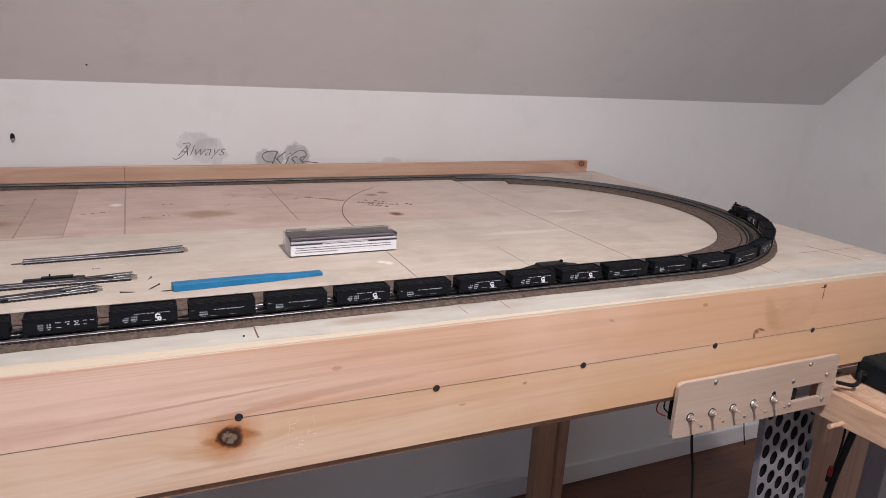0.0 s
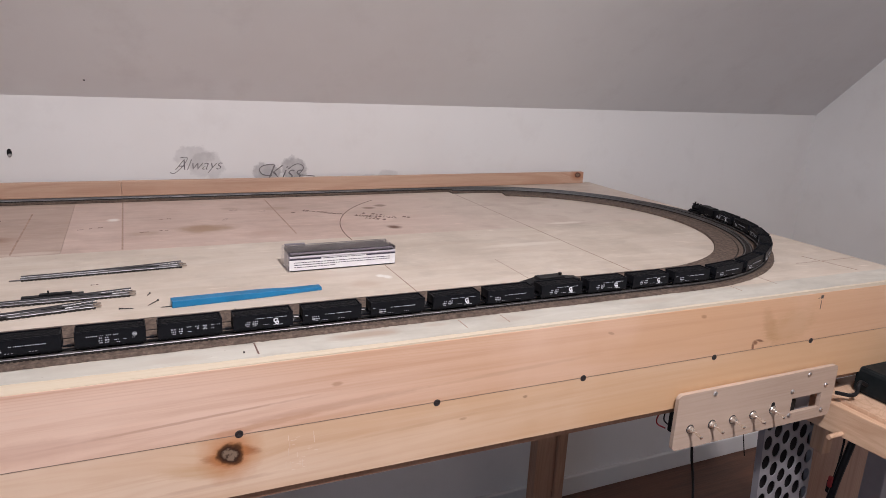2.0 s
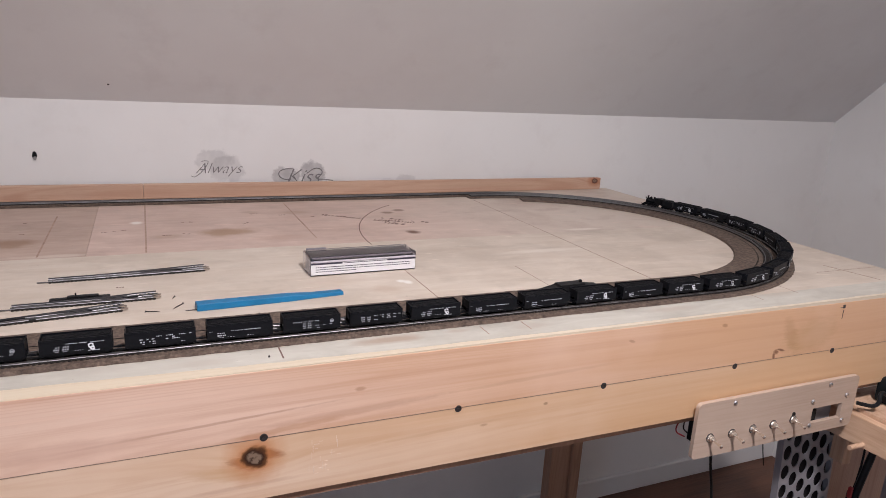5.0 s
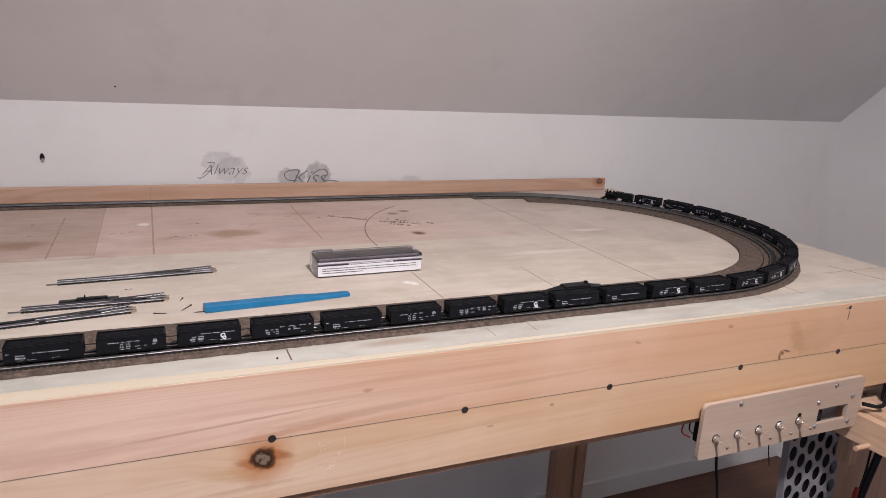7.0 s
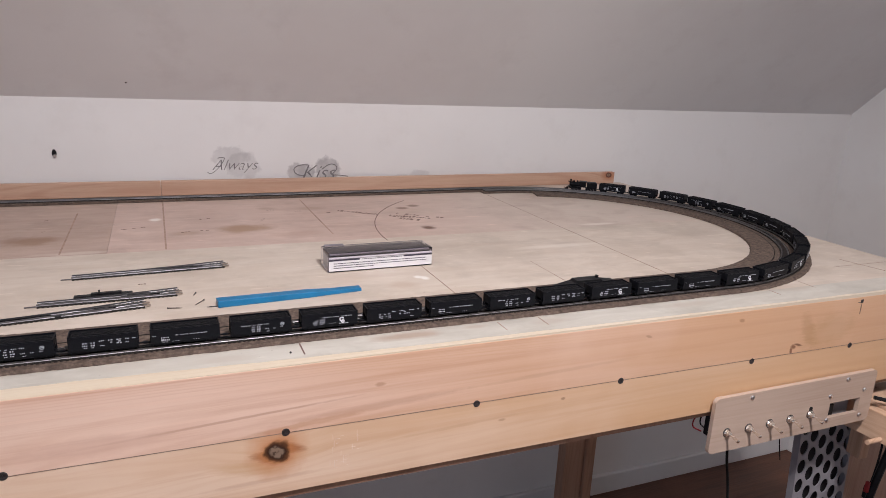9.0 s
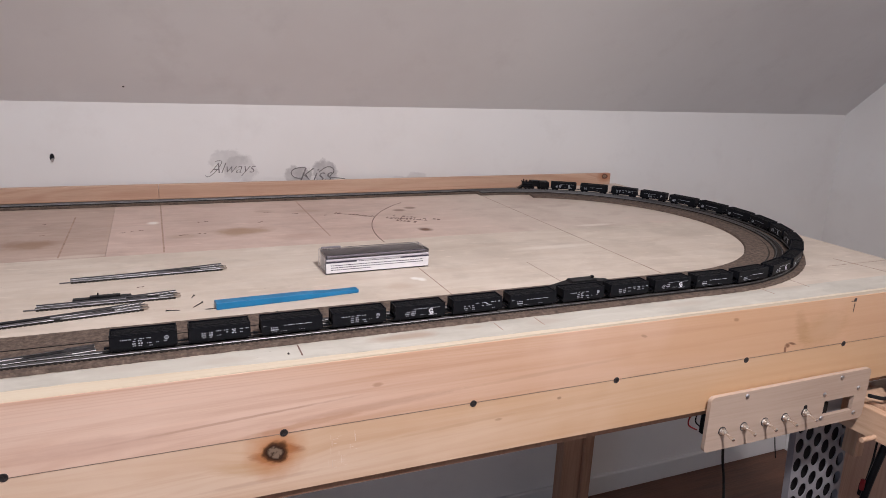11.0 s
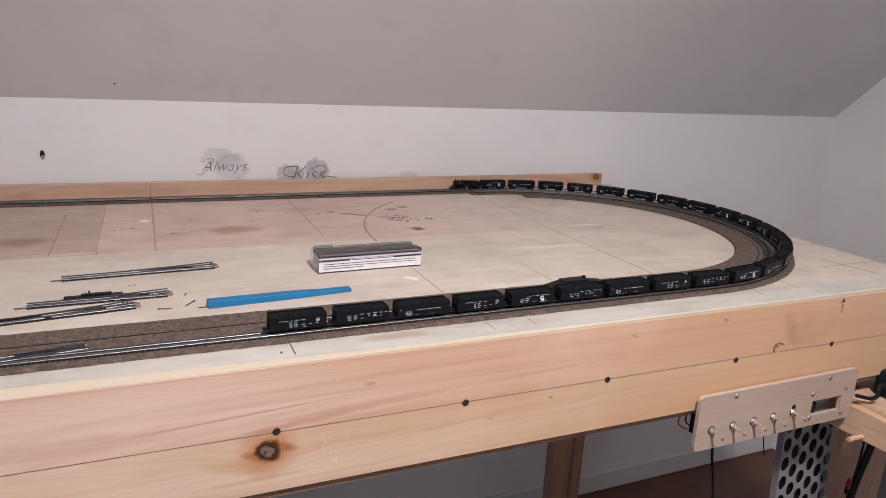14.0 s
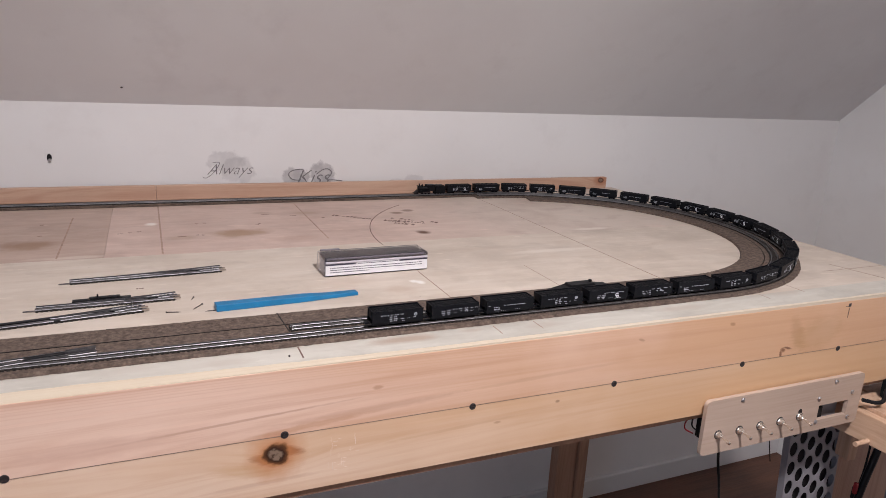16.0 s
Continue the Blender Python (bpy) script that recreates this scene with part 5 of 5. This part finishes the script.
            box(bm, -0.0072, 0.0072, y * 0.0062 - 0.0006, y * 0.0062 + 0.0006, 0.0026, 0.0042, 0.0003)
            box(bm, -0.0022, 0.0022, y * 0.0062 - 0.0008, y * 0.0062 + 0.0008, 0.0014, 0.0046, 0.0003)
            part("side_frame", bm, M_CAR, tr)
        part("bolster", boxbm(-0.0016, 0.0016, -0.006, 0.006, 0.0036, 0.0050), M_CAR, tr)
        for x in (-0.0050, 0.0050):
            bm = bmesh.new()
            for y in (-1, 1):
                lathe(bm, [(0.0026, 0.0), (0.0026, 0.0012), (0.0030, 0.0013), (0.0030, 0.0017)], pose(0, y * 0.0054, 0, 90 * y), 14)
            cyl(bm, 0.0006, 0.010, pose(0, 0.005, 0, 90), 8)
            part("wheelset", bm, M_CAR, tr).matrix_basis = pose(x, 0, 0.0027)
    return c


def locomotive():
    c = empty("steam_locomotive", pose(0, 0, 0), "small black model steam locomotive with coupled tender", "model locomotive")
    bm = bmesh.new()
    lathe(bm, [(0.0052, 0.000), (0.0060, 0.0006), (0.0060, 0.0075), (0.0057, 0.0080), (0.0060, 0.0085), (0.0062, 0.0185), (0.0064, 0.0190), (0.0066, 0.0275)],
          pose(0.0285, 0, 0.0140, 0, -90, 0), 24)
    part("boiler", bm, M_LOCO, c, "", True)
    for x, z, prof in ((0.0255, 0.0195, [(0.0018, 0), (0.0016, 0.004), (0.0020, 0.0062), (0.0021, 0.0068)]),
                       (0.0180, 0.0195, [(0.0024, 0), (0.0024, 0.003), (0.0018, 0.0045), (0.0006, 0.0050)]),
                       (0.0100, 0.0198, [(0.0024, 0), (0.0024, 0.003), (0.0018, 0.0045), (0.0006, 0.0050)]),
                       (0.0215, 0.0198, [(0.0007, 0), (0.0012, 0.0015), (0.0004, 0.0032)])):
        bm = bmesh.new()
        lathe(bm, prof, pose(x, 0, z), 16)
        part("stack" if x > 0.025 else "dome", bm, M_LOCO, c, "", True)
    bm = bmesh.new()
    cyl(bm, 0.0016, 0.003, pose(0.0285, 0, 0.0205, 0, 90), 12)
    part("headlight", bm, M_LOCO, c)
    part("running_board", boxbm(0.001, 0.030, -0.0085, 0.0085, 0.0088, 0.0096, 0.0003), M_LOCO, c)
    bm = bmesh.new()
    v = [bm.verts.new((x, y, z)) for x, z in ((0.029, 0.0088), (0.0305, 0.0088), (0.0385, 0.0014), (0.030, 0.0014)) for y in (-0.0075, 0.0075)]
    for f in ((0, 2, 4, 6), (1, 7, 5, 3), (0, 1, 3, 2), (2, 3, 5, 4), (4, 5, 7, 6), (6, 7, 1, 0)):
        bm.faces.new([v[i] for i in f])
    part("pilot", bm, M_LOCO, c)
    bm = bmesh.new()
    box(bm, -0.0105, 0.0040, -0.0088, 0.0088, 0.0080, 0.0212, 0.0004)
    box(bm, -0.0118, 0.0055, -0.0096, 0.0096, 0.0212, 0.0232, 0.0009)
    part("cab", bm, M_LOCO, c)
    for y in (-1, 1):
        part("cylinder", boxbm(0.0215, 0.0275, y * 0.0078 - 0.0016, y * 0.0078 + 0.0016, 0.0040, 0.0085, 0.0012), M_LOCO, c)
    bm = bmesh.new()
    box(bm, -0.0362, -0.0124, -0.0090, 0.0090, 0.0060, 0.0200, 0.0008)
    box(bm, -0.0330, -0.0124, -0.0084, 0.0084, 0.0198, 0.0222, 0.0010)
    box(bm, -0.0130, -0.0080, -0.004, 0.004, 0.006, 0.008)
    part("tender", bm, M_LOCO, c)
    for x in (-0.0300, -0.0165):
        bm = bmesh.new()
        for dx in (-0.0036, 0.0036):
            for y in (-1, 1):
                lathe(bm, [(0.0026, 0.0), (0.0026, 0.0012), (0.0030, 0.0013), (0.0030, 0.0017)], pose(x + dx, y * 0.0054, 0.0026, 90 * y), 14)
        box(bm, x - 0.006, x + 0.006, -0.0068, -0.0058, 0.0024, 0.0044, 0.0003)
        box(bm, x - 0.006, x + 0.006, 0.0058, 0.0068, 0.0024, 0.0044, 0.0003)
        part("truck", bm, M_LOCO, c)
    part("coupler", boxbm(-0.0375, -0.0345, -0.001, 0.001, 0.0034, 0.0048, 0.0003), M_LOCO, c)
    part("coupler", boxbm(0.0375, 0.0415, -0.001, 0.001, 0.0030, 0.0046, 0.0003), M_LOCO, c)
    part("frame", boxbm(0.000, 0.029, -0.0045, 0.0045, 0.0034, 0.0090), M_LOCO, c)
    drivers, rods = [], []
    for x in (0.0040, 0.0120, 0.0200):
        bm = bmesh.new()
        for y in (-1, 1):
            lathe(bm, [(0.0042, 0.0), (0.0042, 0.0014), (0.0036, 0.0014), (0.0034, 0.0009), (0.0012, 0.0009), (0.0010, 0.0018)], pose(0, y * 0.0048, 0, 90 * -y), 18)
            box(bm, 0.0010, 0.0034, y * 0.0061 - 0.0003, y * 0.0061 + 0.0003, -0.0018, 0.0018)
        cyl(bm, 0.0008, 0.010, pose(0, 0.005, 0, 90), 8)
        d = part("driver", bm, M_LOCO, c, "black spoked driving wheel pair")
        d.matrix_basis = pose(x, 0, 0.0042)
        drivers.append((d, x))
    for y in (-1, 1):
        r = part("side_rod", boxbm(-0.0090, 0.0090, -0.00035, 0.00035, -0.0008, 0.0008, 0.0002), M_SCREW, c, "dark side rod")
        r.matrix_basis = pose(0.0120, y * 0.0072, 0.0042)
        rods.append((r, y))
    for ch in c.children:
        if not ch.name.startswith(("driver", "side_rod")):
            ch.data.transform(Matrix.Diagonal((1, 1, 0.9, 1)))
    return c, drivers, rods


ORDER = (4, 3, 2, 4, 1, 5, 2, 4, 3, 1, 2, 2, 1, 2, 1, 1, 1, 2, 2, 2, 2, 4, 3, 2, 1)
TRAIN = []
first = {}
for k in ORDER:
    if k in first:
        TRAIN.append(copy_thing(first[k], pose(0, 0, 0)))
    else:
        first[k] = hopper(k)
        TRAIN.append(first[k])
LOCO, DRIVERS, RODS = locomotive()


def tail(t):
    """The place of the last car's rear coupler: the train slows very slightly."""
    return -1.3815 + 0.05645 * t - 0.000173 * t * t


def on_track(s, half):
    """The pose of a vehicle whose two trucks stand half a wheelbase before and behind s."""
    a, b = along(s - half), along(s + half)
    return pose((a[0] + b[0]) / 2, (a[1] + b[1]) / 2, HT + Z_RAIL + 0.0001, 0, 0, math.degrees(math.atan2(b[1] - a[1], b[0] - a[0])))


def motions():
    times = [k * 0.5 for k in range(33)]
    reach = 0.0
    for kind, car in zip(ORDER, TRAIN):
        middle = reach + PITCH[kind] / 2
        walk(car, [(t, on_track(tail(t) + middle, (PITCH[kind] - GAP) / 2 - 0.0100)) for t in times])
        reach += PITCH[kind]
    walk(LOCO, [(t, on_track(tail(t) + reach + 0.0375, 0.012)) for t in times])
    rolling = [(k / 15, pose(0, 0, 0.0027, 0, math.degrees(tail(k / 15) / 0.0027), 0)) for k in range(241)]
    for car in TRAIN:
        for w in car.children_recursive:
            if w.name.startswith("wheelset"):
                here = Matrix.Translation((w.location.x, 0, 0))
                walk(w, [(t, here @ m) for t, m in rolling])
    fine = [k * 0.1 for k in range(161)]
    turn = math.degrees(SPEED / 0.0042)
    for d, x in DRIVERS:
        walk(d, [(t, pose(x, 0, 0.0042, 0, turn * t, 0)) for t in fine])
    for r, y in RODS:
        walk(r, [(t, pose(0.0120 + 0.0020 * math.cos(radians(-turn * t)), y * 0.0072, 0.0042 + 0.0020 * math.sin(radians(-turn * t)))) for t in fine])


motions()
